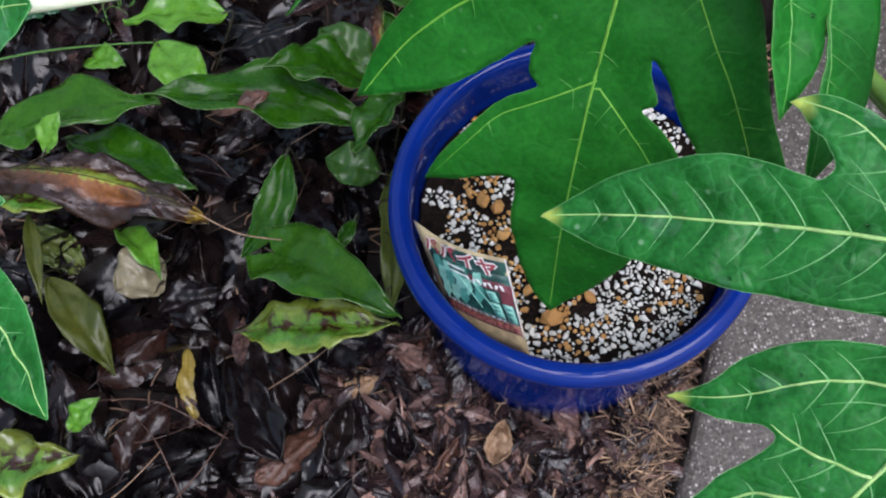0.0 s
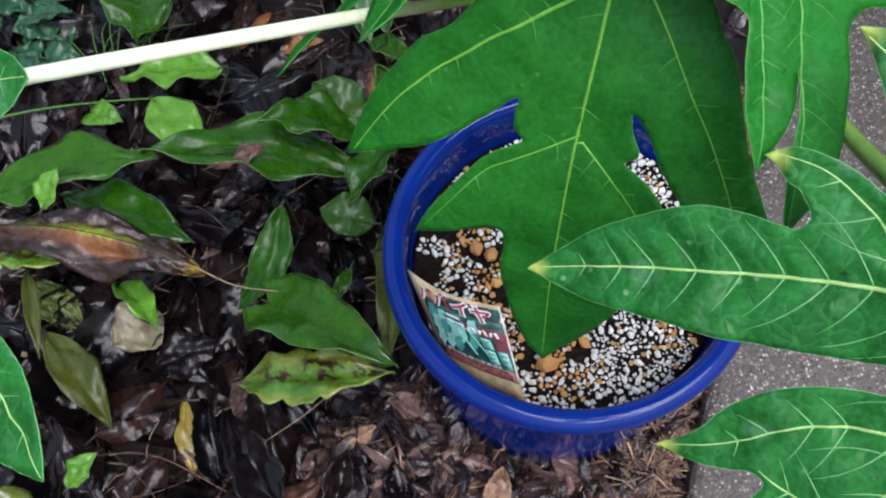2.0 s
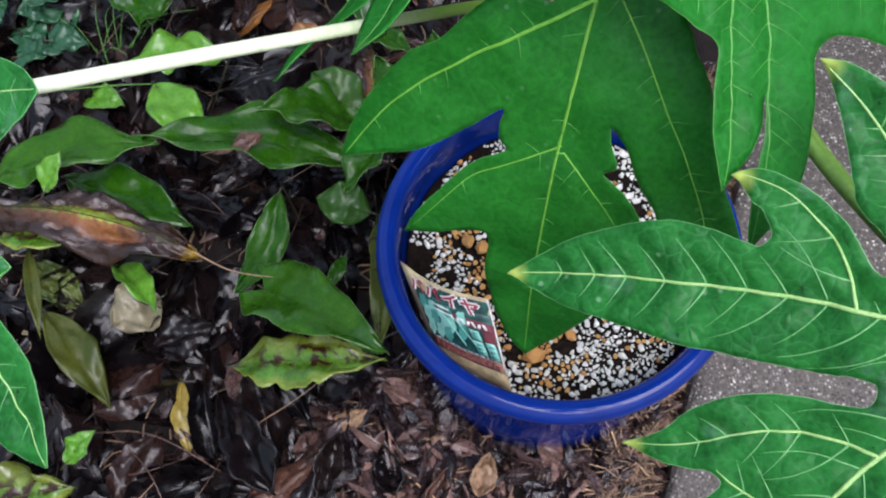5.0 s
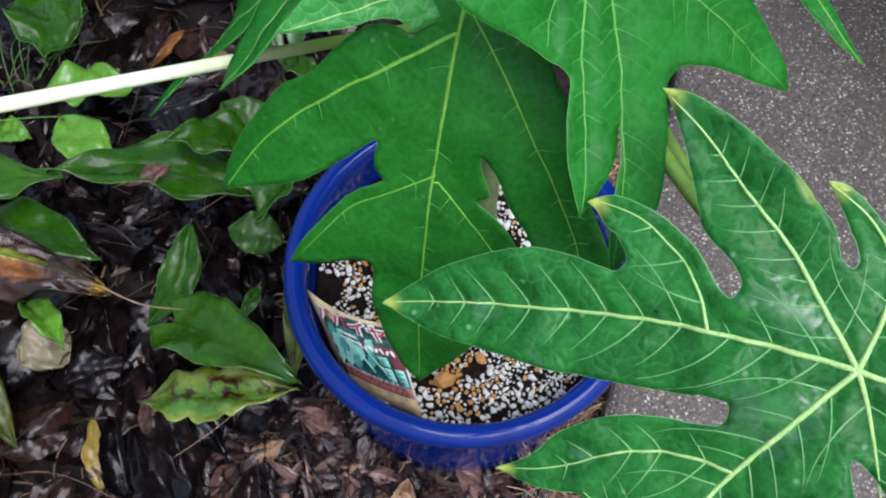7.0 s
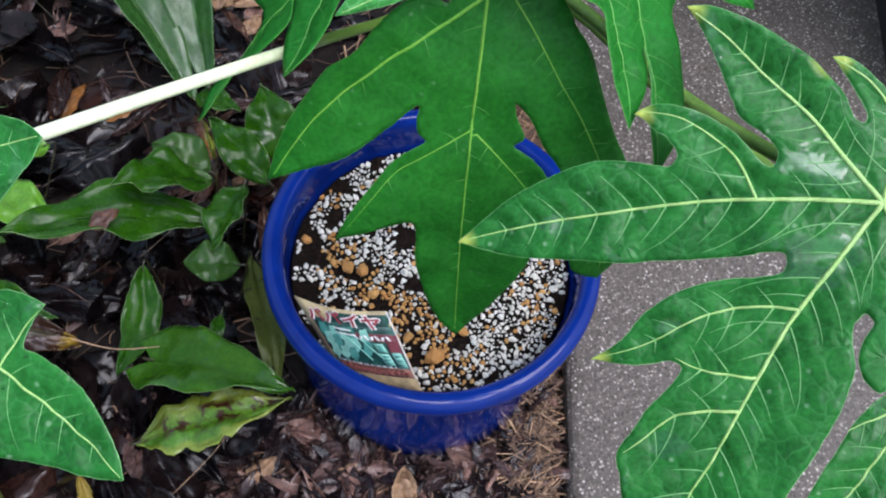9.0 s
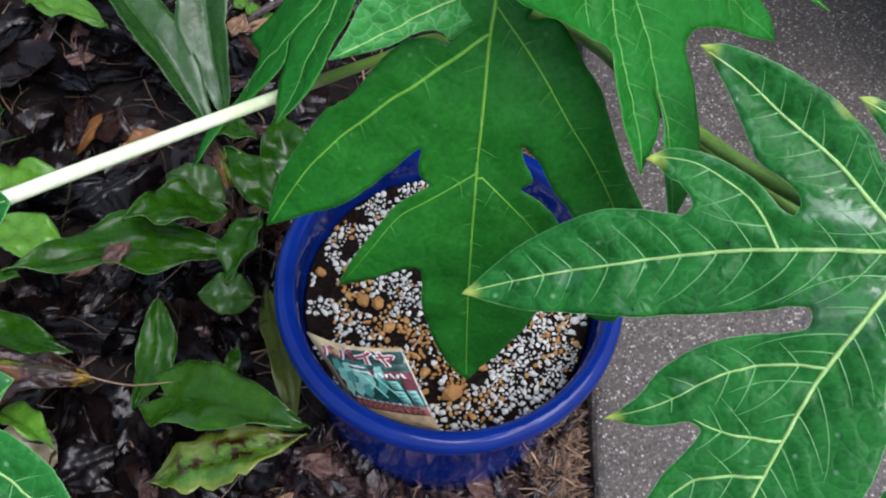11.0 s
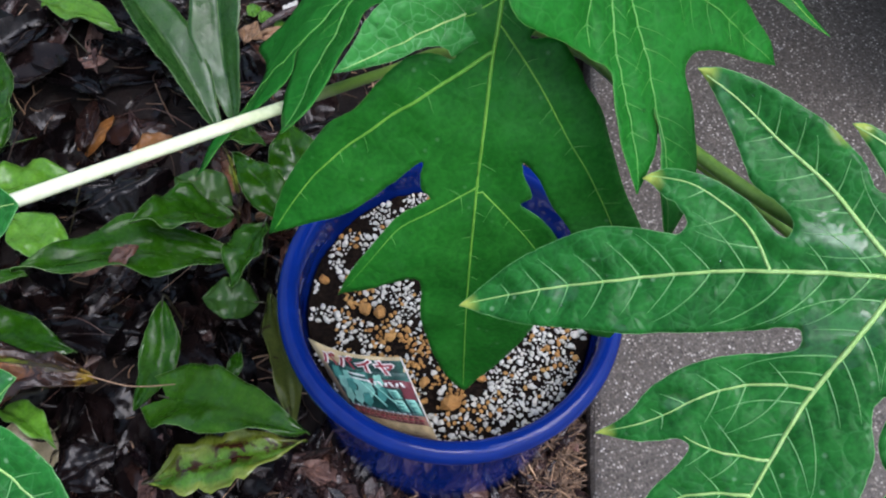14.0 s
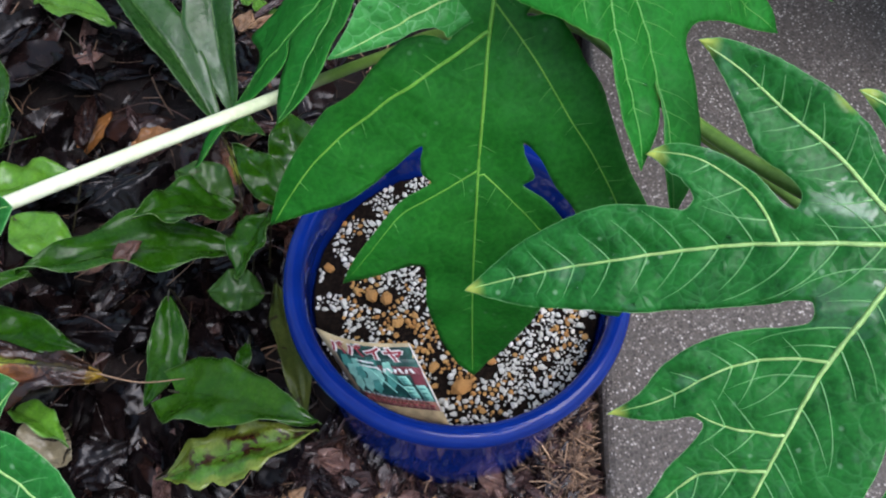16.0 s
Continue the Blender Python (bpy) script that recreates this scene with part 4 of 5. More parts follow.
    co, _, tris, _, _, _ = geometry.delaunay_2d_cdt([Vector(p) for p in flat], [], [list(range(len(poly)))], 1, 1e-6)
    arr = np.array([(c.x, c.y) for c in co])
    h = height(arr[:, 0], arr[:, 1])
    mesh = bpy.data.meshes.new("leaf")
    world_pts = [at + ux * float(a) + uy * float(b) + n * float(c) for (a, b), c in zip(arr, h)]
    mesh.from_pydata([tuple(p) for p in world_pts], [], [list(t) for t in tris])
    ends = np.array([pts[i] for i in sorted(sharp)])
    reach = np.min(np.hypot(arr[:, None, 0] - ends[None, :, 0], arr[:, None, 1] - ends[None, :, 1]), 1)
    mesh.attributes.new("tip", "FLOAT", "POINT").data.foreach_set("value", np.exp(-((reach / 0.007) ** 2)) if tips else np.zeros(len(arr)))
    pools = [np.exp(-(((arr[:, 0] - px) ** 2 + (arr[:, 1] - py) ** 2) / (r * r))) for px, py, r in (pairs(spec["pools"]) if "pools" in spec else [(*veins[0][0], 0.03)])]
    mesh.attributes.new("hollow", "FLOAT", "POINT").data.foreach_set("value", np.max(pools, 0))
    leaf = part("leaf", mesh, blade_mat, plant, label)
    thick = leaf.modifiers.new("thickness", "SOLIDIFY")
    thick.thickness, thick.offset = 0.0006, 0.0

    for i, line in enumerate(veins):
        path = lift(line, 0.0003)
        m = len(path)
        size = (0.0011 if i == 0 or line[0] == veins[0][0] or i == 1 else 0.0007 if quilt > 0.2 else 0.0005) * vein_size
        part("vein", tube(bmesh.new(), path, [size * (1 - 0.82 * j / (m - 1)) for j in range(m)]), vein_mat or vein_green, leaf, "pale yellow-green raised vein" if i == 0 else "")
    bm = bmesh.new()
    for path in sides:
        q = lift(path, 0.00035)
        tube(bm, q, [0.00040 * (0.62 + 0.38 * quilt) * vein_size * (1 - 0.85 * j / (len(q) - 1)) for j in range(len(q))], 4)
    if sides:
        tagged(part("vein_network", bm, side_mat or side_vein_green, leaf), kind="stuff")
    hem = lift([tuple(p) for p in poly] + [tuple(poly[0])], 0.0001)
    part("margin", tube(bmesh.new(), hem, [0.00020] * len(hem), 4), side_mat or side_vein_green, leaf)
    drops = []
    spread = 26 if blade_mat is papaya_green else 9
    while len(drops) < spread:
        x, y = rnd.uniform(*(lo[0], hi[0])), rnd.uniform(*(lo[1], hi[1]))
        if inside(poly, np.array([x]), np.array([y]))[0] and distance_to([*veins, [tuple(p) for p in poly]], np.array([x]), np.array([y]))[0] > 0.002:
            q = lift([(x, y)], 0.0002)[0]
            r = rnd.uniform(0.0004, 0.0011)
            drops.append((drop_mesh, Matrix.LocRotScale(q, n.to_track_quat("Z", "Y"), Vector((r, r * rnd.uniform(0.8, 1.1), 0.5 * r)))))
    tagged(part("water_drops", joined("water_drops", drops), water, leaf, "small beads of rain water"), kind="stuff")
    line = smooth_line(petiole, 8)
    m = len(line)
    part("petiole", tube(bmesh.new(), line, [(0.0034 if petiole_mat is petiole_pale else 0.0040) - 0.0008 * j / (m - 1) for j in range(m)], 10), petiole_mat, leaf, "long smooth leaf stalk")
    return leaf


def hub(spec):
    return tuple(Vector(spec["at"]) + Vector(spec["n"]) * (spec["bend"][5] - 0.002))


def build_papaya():
    plant = thing("papaya_plant", (0.02, 0.05, SOIL), "young papaya plant with broad lobed green leaves, growing in the pot", "papaya plant")
    trunk = smooth_line([(0.02, 0.05, 0.165), (0.022, 0.052, 0.28), (0.018, 0.05, 0.40), (0.02, 0.048, 0.52)], 8)
    bm = tube(bmesh.new(), trunk, [0.013 - 0.006 * j / (len(trunk) - 1) + (0.0012 if j % 4 == 0 else 0) for j in range(len(trunk))], 14)
    part("trunk", bm, trunk_green, plant, "upright green stem ringed with leaf scars")
    top = (0.02, 0.048, 0.50)
    papaya_leaf(plant, LEAF_A, papaya_hanging, "large deep-green lobed papaya leaf hanging over the pot", 1, [top, (0.02, 0.02, 0.60), (0.0, -0.03, 0.655), hub(LEAF_A)], petiole_green, 1.0, vein_soft, side_soft, False, 0.14)
    papaya_leaf(plant, LEAF_D, papaya_netted, "bright green papaya leaf lobe with pale netted veins", 2, [top, (0.03, 0.03, 0.60), (0.02, -0.02, 0.64), hub(LEAF_D)], petiole_green, 0.7, None, None, False)
    papaya_leaf(plant, LEAF_B, papaya_green, "broad dark-green wet papaya leaf with pale veins", 3, [top, (0.045, -0.02, 0.548), (0.062, -0.121, 0.576), (0.078, -0.19, 0.603), hub(LEAF_B)], petiole_green, 1.15)
    papaya_leaf(plant, LEAF_C, papaya_young, "bright green drooping papaya leaf with pointed lobes", 4, [top, (0.04, 0.03, 0.60), (0.04, -0.02, 0.66), hub(LEAF_C)], petiole_green, 0.7, side_soft, side_soft, False, 0.5)
    papaya_leaf(plant, LEAF_E, papaya_green, "dark-green papaya leaf on a long pale stalk", 5, [(0.02, 0.05, 0.40), (0.008, 0.072, 0.447), (-0.050, 0.025, 0.503), (-0.108, -0.030, 0.566), (-0.124, -0.048, 0.587), (-0.228, -0.1075, 0.647), (-0.243, -0.1165, 0.653), (-0.264, -0.131, 0.645), hub(LEAF_E)], petiole_pale, 0.7, None, None, False, 0.8)
    papaya_leaf(plant, LEAF_F, papaya_young, "small green papaya leaf with two narrow hanging lobes", 6, [top, (0.0, 0.05, 0.58), (-0.05, 0.01, 0.63), hub(LEAF_F)], petiole_green, 0.6, side_soft, side_soft, False, 0.4)
    papaya_leaf(plant, LEAF_G, papaya_green, "lower dark-green papaya leaf over the pavement", 7, [(0.02, 0.05, 0.44), (0.065, 0.012, 0.502), (0.084, -0.098, 0.533), (0.103, -0.178, 0.556), hub(LEAF_G)], petiole_green)
    papaya_leaf(plant, LEAF_H, papaya_young, "bright green papaya leaf reaching over the pavement", 8, [top, (0.06, 0.06, 0.57), (0.09, 0.03, 0.60), tuple(Vector(hub(LEAF_H)) + Vector((-0.034, 0.006, -0.008)))], petiole_green, 0.7, vein_soft, side_soft)


build_papaya()


# ---- ferns and other low plants ----
def width_at(shape, s):
    """Half the width of a blade at s along it, as a share of the greatest."""
    if not 0 < s < 1:
        return 0.45 if shape == "arrow" and s <= 0 else 0.0
    if shape == "strap":
        return min(1.0, (s / 0.30) ** 0.6) * min(1.0, ((1 - s) / 0.45) ** 0.8)
    if shape == "blade":
        return min(1.0, (s / 0.5) ** 0.55) * min(1.0, ((1 - s) / 0.35) ** 0.75)
    if shape == "arrow":
        return 0.45 + 0.55 * math.sin(math.pi / 2 * s / 0.13) if s < 0.13 else math.cos(math.pi / 2 * (s - 0.13) / 0.87) ** 0.95
    if shape == "dead":
        return max(0.0, math.sin(math.pi * s**0.78)) ** 0.85
    if shape == "round":
        return max(0.0, math.sin(math.pi * s**0.85)) ** 0.75
    peak, sharp = (0.36, 0.95) if shape == "ovate" else (0.44, 1.15)  # lance
    return math.sin(math.pi / 2 * s / peak) ** 0.75 if s < peak else math.cos(math.pi / 2 * (s - peak) / (1 - peak)) ** sharp


def frond(plant, root, base, tip, width, mat, shape="lance", arch=0.012, roll=0.0, fold=0.25, wave=0.10, seed=1, torn=0.0, label="", stalk_mat=None, bow=0.0, crumple=0.0):
    """One leaf blade from base to tip, with its midrib and a stalk down to the root."""
    base, tip, width = Vector(base), Vector(tip), width * 1.2
    along = (tip - base).normalized()
    length = (tip - base).length
    side = along.cross(Vector((0, 0, 1))).normalized()
    up = side.cross(along)
    side, up = side * math.cos(roll) + up * math.sin(roll), up * math.cos(roll) - side * math.sin(roll)
    rows, cols = (72, 24) if crumple else (36, 12)
    ragged = 0.16 * min(1.0, length / 0.16)
    bm = bmesh.new()
    across = bm.loops.layers.uv.new("across")
    where = {}
    grid, mid = [], []
    for i in range(rows + 1):
        s = 0.5 - 0.5 * math.cos(math.pi * i / rows)
        w = 0.5 * width * max(width_at(shape, s), 0.012)
        line = []
        for j in range(cols + 1):
            c = 2 * j / cols - 1
            wc = w * (1 + ragged * abs(c) * noise.noise((s * 5.5, math.copysign(2, c), seed)) + 0.06 * abs(c) * noise.noise((s * 16, math.copysign(2, c), seed)))
            if torn and abs(c) > 0.5:
                wc *= 1 - torn * max(0.0, noise.noise((s * 11, math.copysign(4, c), seed * 1.7)) + 0.15)
            back = -0.13 * length * math.exp(-s / 0.10) * abs(c) ** 1.4 if shape == "arrow" else -0.02 * length * math.exp(-s / 0.1) * abs(c)
            z = arch * math.sin(math.pi * s) + fold * abs(c) * w + 1.2 * wave * width * math.sin(s * 15 + seed + (1.3 if c > 0 else 0) + 2 * noise.noise((s * 2, seed, 0))) * c * c * 0.75
            z += (0.04 if shape == "blade" else 0.11) * width * noise.noise((s * 6, c * 2, seed + 5)) + 0.022 * width * noise.noise((s * 17, c * 5, seed + 8)) - 0.05 * width * math.exp(-((c / 0.12) ** 2)) * 0.5
            if crumple:
                z -= crumple * width * (abs(noise.noise((s * 7 + c, c * 1.7, seed + 3))) + 0.45 * abs(noise.noise((s * 17, c * 4.5, seed + 4)))) * min(1.0, 2.5 * abs(c) + 0.15)
            line.append(bm.verts.new(base + along * (s * length + back) + side * (c * wc + bow * length * math.sin(math.pi * s)) + up * z))
            where[line[-1]] = (s, 0.5 + 0.5 * c)
        grid.append(line)
        mid.append(base + along * s * length + side * bow * length * math.sin(math.pi * s) + up * (arch * math.sin(math.pi * s) - 0.02 * width))
    for r0, r1 in zip(grid, grid[1:]):
        for j in range(cols):
            for loop in bm.faces.new((r0[j], r0[j + 1], r1[j + 1], r1[j])).loops:
                loop[across].uv = where[loop.vert]
    rims = [[row[j].co.copy() for row in grid] for j in (0, cols)]
    blade = part("frond", bm, mat, plant, label)
    thick = blade.modifiers.new("thickness", "SOLIDIFY")
    thick.thickness, thick.offset = 0.0006, 0.0
    if mat in (fern_green, fern_mid, fern_strap, fern_light):
        ring = rims[0] + rims[1][::-1]
        part("margin", tube(bmesh.new(), ring, [0.00038] * len(ring), 4), fern_margin, blade)
    m = len(mid)
    part("midrib", tube(bmesh.new(), mid, [0.0008 * (1 - 0.8 * i / (m - 1)) for i in range(m)], 5), fern_margin if mat is fern_strap else mat, blade)
    root = Vector(root)
    foot = root.lerp(base, 0.7)
    foot.z = -0.012
    stalk = smooth_line([foot, foot.lerp(base, 0.6) - along * 0.006, base - along * 0.008, base + along * 0.004], 6)
    part("stalk", tube(bmesh.new(), stalk, [0.0011] * len(stalk), 6), stalk_mat or stalk_dark, blade)
    return blade


def crumpled(seed, length, width, curl, rows=20, cols=10, fold=0.35):
    """A dead leaf: a blade bent and crumpled, with the midrib as a ridge."""
    bm = bmesh.new()
    grid = []
    for i in range(rows + 1):
        s = i / rows
        w = 0.5 * width * max(0.02, width_at("dead", s)) * (1 + 0.3 * noise.noise((s * 5, seed, 1)) + 0.15 * noise.noise((s * 17, seed, 3)))
        line = []
        for j in range(cols + 1):
            c = 2 * j / cols - 1
            x, y = (s - 0.5) * length, c * w
            z = curl * width * (c * c) + 0.20 * width * noise.noise((s * 2.2 + seed, c * 1.1, 2)) + 0.05 * width * noise.noise((s * 8 + seed, c * 3, 4)) + fold * width * (abs(noise.noise((s * 3.5 + seed, c * 1.6, 7))) + 0.22 * abs(noise.noise((s * 9 + seed, c * 4, 9)))) - 0.25 * length * (s - 0.5) ** 2 - 0.04 * width * math.exp(-((c / 0.15) ** 2))
            line.append(bm.verts.new((x, y, z)))
        grid.append(line)
    for r0, r1 in zip(grid, grid[1:]):
        for j in range(cols):
            bm.faces.new((r0[j], r0[j + 1], r1[j + 1], r1[j]))
    low = sorted(v.co.z for v in bm.verts)[len(bm.verts) // 5]
    bmesh.ops.translate(bm, vec=(0, 0, -low), verts=bm.verts)
    mesh = bpy.data.meshes.new("dead_leaf")
    bm.to_mesh(mesh)
    bm.free()
    mesh.polygons.foreach_set("use_smooth", [True] * len(mesh.polygons))
    return mesh


def build_ferns():
    near = thing("fern", (-0.215, 0.12, 0), "glossy dark-green fern with broad wavy fronds beside the pot", "fern", "ferns in the bed")
    r = (-0.215, 0.12, -0.01)
    frond(near, r, (-0.270, 0.028, 0.098), (-0.151, -0.061, 0.142), 0.058, fern_mid, "arrow", 0.014, 0.1, 0.24, 0.08, 3, label="arrow-shaped green frond")
    frond(near, r, (-0.300, -0.043, 0.085), (-0.154, -0.061, 0.122), 0.052, fern_spotted, "lance", 0.008, 0.1, 0.15, 0.07, 4, 0.55, "ragged yellow-green frond with brown spots")
    frond(near, r, (-0.256, 0.131, 0.09), (-0.310, 0.046, 0.045), 0.030, fern_green, "strap", 0.01, 0.3, 0.25, 0.1, 5, bow=-0.10)
    frond(near, r, (-0.172, 0.148, 0.10), (-0.378, 0.172, 0.15), 0.058, fern_green, "lance", 0.010, -0.2, 0.25, 0.12, 6, bow=0.07, label="long wavy green frond")
    frond(near, r, (-0.170, 0.190, 0.12), (-0.260, 0.177, 0.178), 0.046, fern_green, "ovate", 0.008, -0.1, 0.25, 0.10, 7, bow=0.05)
    frond(near, r, (-0.167, 0.202, 0.12), (-0.213, 0.240, 0.14), 0.042, fern_red, "round", 0.006, 0.2, 0.2, 0.1, 8)
    frond(near, r, (-0.165, 0.098, 0.10), (-0.216, 0.117, 0.104), 0.036, fern_red, "round", 0.008, 0.2, 0.2, 0.1, 9, label="dull green frond tinged with red")
    frond(near, r, (-0.138, 0.168, 0.13), (-0.186, 0.112, 0.12), 0.038, fern_green, "lance", 0.006, -0.4, 0.3, 0.1, 10)
    frond(near, r, (-0.150, 0.123, 0.06), (-0.165, -0.038, 0.075), 0.030, olive_spotted, "strap", 0.008, 0.4, 0.2, 0.1, 11, label="olive mottled frond pressed against the pot")
    frond(near, r, (-0.196, 0.075, 0.05), (-0.216, 0.038, 0.05), 0.012, fern_green, "lance", 0.004, 0.2, 0.2, 0.1, 34)
    patch = crumpled(8.3, 0.032, 0.020, -0.1, 20, 10, 0.06)
    patch.transform(pose(-0.274, 0.158, 0.155, 6, -10, 15))
    part("dead_patch", patch, bark_red, near, "withered brown patch on a frond")
    left = thing("fern", (-0.44, 0.17, 0), "fern with pale and dying brown fronds over dead leaves", "fern", "ferns in the bed")
    r = (-0.44, 0.20, -0.01)
    frond(left, r, (-0.548, 0.176, 0.09), (-0.372, 0.184, 0.12), 0.056, fern_mid, "ovate", 0.012, 0.15, 0.2, 0.12, 12, bow=-0.04, label="wavy glossy green frond")
    frond(left, r, (-0.567, 0.141, 0.10), (-0.326, 0.057, 0.131), 0.053, brown_leaf, "blade", 0.018, 0.1, -0.42, 0.22, 13, bow=-0.03, crumple=0.32, label="dying brown and yellow glossy frond")
    frond(left, r, (-0.384, 0.266, 0.10), (-0.330, 0.189, 0.10), 0.043, fern_light, "ovate", 0.006, 0.1, 0.2, 0.03, 14, label="light yellow-green rounded frond")
    frond(left, r, (-0.487, 0.186, 0.06), (-0.350, 0.115, 0.07), 0.050, fern_green, "lance", 0.010, 0.1, 0.2, 0.12, 15)
    frond(left, r, (-0.474, 0.132, 0.135), (-0.452, 0.160, 0.160), 0.024, fern_light, "lance", 0.003, 0.1, 0.2, 0.05, 16)
    frond(left, r, (-0.516, 0.102, 0.07), (-0.494, 0.004, 0.07), 0.013, olive_leaf, "lance", 0.010, 0.3, 0.4, 0.1, 35, label="narrow olive-green frond")
    frond(left, r, (-0.540, 0.112, 0.085), (-0.465, 0.092, 0.095), 0.026, fern_spotted, "lance", 0.006, 0.1, 0.2, 0.1, 36, label="yellowing olive frond under a dying one")
    frond(left, r, (-0.530, 0.105, 0.03), (-0.468, 0.044, 0.03), 0.034, olive_spotted, "lance", 0.006, 0.1, 0.2, 0.1, 37, crumple=0.3, label="withered mottled frond on the ground")
    frond(left, r, (-0.434, 0.086, 0.05), (-0.381, 0.020, 0.07), 0.026, fern_light, "lance", 0.008, 0.5, 0.5, 0.1, 17)
    frond(left, r, (-0.391, 0.052, 0.035), (-0.436, 0.024, 0.04), 0.048, tan_leaf, "round", 0.006, 0.2, 0.2, 0.1, 18, label="pale tan withered frond")
    frond(left, r, (-0.490, 0.030, 0.07), (-0.424, -0.068, 0.06), 0.034, olive_leaf, "lance", 0.010, 0.3, 0.3, 0.1, 19, label="dull olive-green frond")
    frond(left, r, (-0.462, -0.116, 0.06), (-0.435, -0.090, 0.07), 0.022, fern_light, "lance", 0.004, 0.1, 0.2, 0.1, 20)
    frond(left, r, (-0.545, -0.155, 0.07), (-0.443, -0.144, 0.09), 0.052, fern_spotted, "lance", 0.008, 0.1, 0.2, 0.16, 21, 0.5)
    frond(left, r, (-0.325, 0.329, 0.06), (-0.433, 0.321, 0.07), 0.050, fern_light, "lance", 0.008, -0.2, 0.2, 0.12, 22)
    frond(left, r, (-0.485, 0.316, 0.02), (-0.443, 0.292, 0.03), 0.030, fern_light, "arrow", 0.003, 0, 0.15, 0.03, 23)
    frond(left, r, (-0.417, 0.457, 0.07), (-0.409, 0.349, 0.09), 0.072, fern_green, "ovate", 0.010, 0.2, 0.2, 0.1, 24)
    frond(left, r, (-0.401, 0.373, 0.07), (-0.372, 0.500, 0.09), 0.044, fern_green, "strap", 0.010, 0.2, 0.2, 0.1, 25)
    back = thing("fern", (-0.15, 0.34, 0), "fern with upright shiny strap-shaped fronds behind the pot", "fern", "ferns in the bed")
    r = (-0.145, 0.33, -0.01)
    frond(back, r, (-0.160, 0.340, 0.07), (-0.228, 0.525, 0.15), 0.048, fern_strap, "blade", 0.016, -0.3, 0.55, 0.03, 26, label="long upright shiny green frond")
    frond(back, r, (-0.138, 0.352, 0.07), (-0.108, 0.530, 0.16), 0.050, fern_strap, "blade", 0.016, 0.25, 0.5, 0.03, 27, label="broad upright shiny green frond")
    frond(back, r, (-0.328, 0.610, 0.05), (-0.240, 0.527, 0.06), 0.040, fern_light, "lance", 0.008, 0.2, 0.25, 0.12, 28)
    frond(back, r, (-0.085, 0.215, 0.08), (-0.087, 0.295, 0.12), 0.050, fern_green, "lance", 0.008, 0.2, 0.25, 0.1, 29)
    frond(back, r, (-0.110, 0.19, 0.09), (-0.150, 0.275, 0.11), 0.036, fern_green, "ovate", 0.008, 0.2, 0.25, 0.1, 30)
    frond(back, r, (-0.156, 0.355, 0.05), (-0.112, 0.310, 0.06), 0.026, fern_green, "ovate", 0.004, 0.1, 0.2, 0.1, 31)
    frond(back, r, (-0.159, 0.340, 0.04), (-0.159, 0.231, 0.06), 0.032, brown_leaf, "lance", 0.010, 0.3, -0.3, 0.12, 32, crumple=0.3, label="withered brown frond")
    frond(back, r, (-0.262, 0.373, 0.02), (-0.213, 0.377, 0.03), 0.022, orange_leaf, "lance", 0.004, 0.1, 0.2, 0.1, 33)


build_ferns()


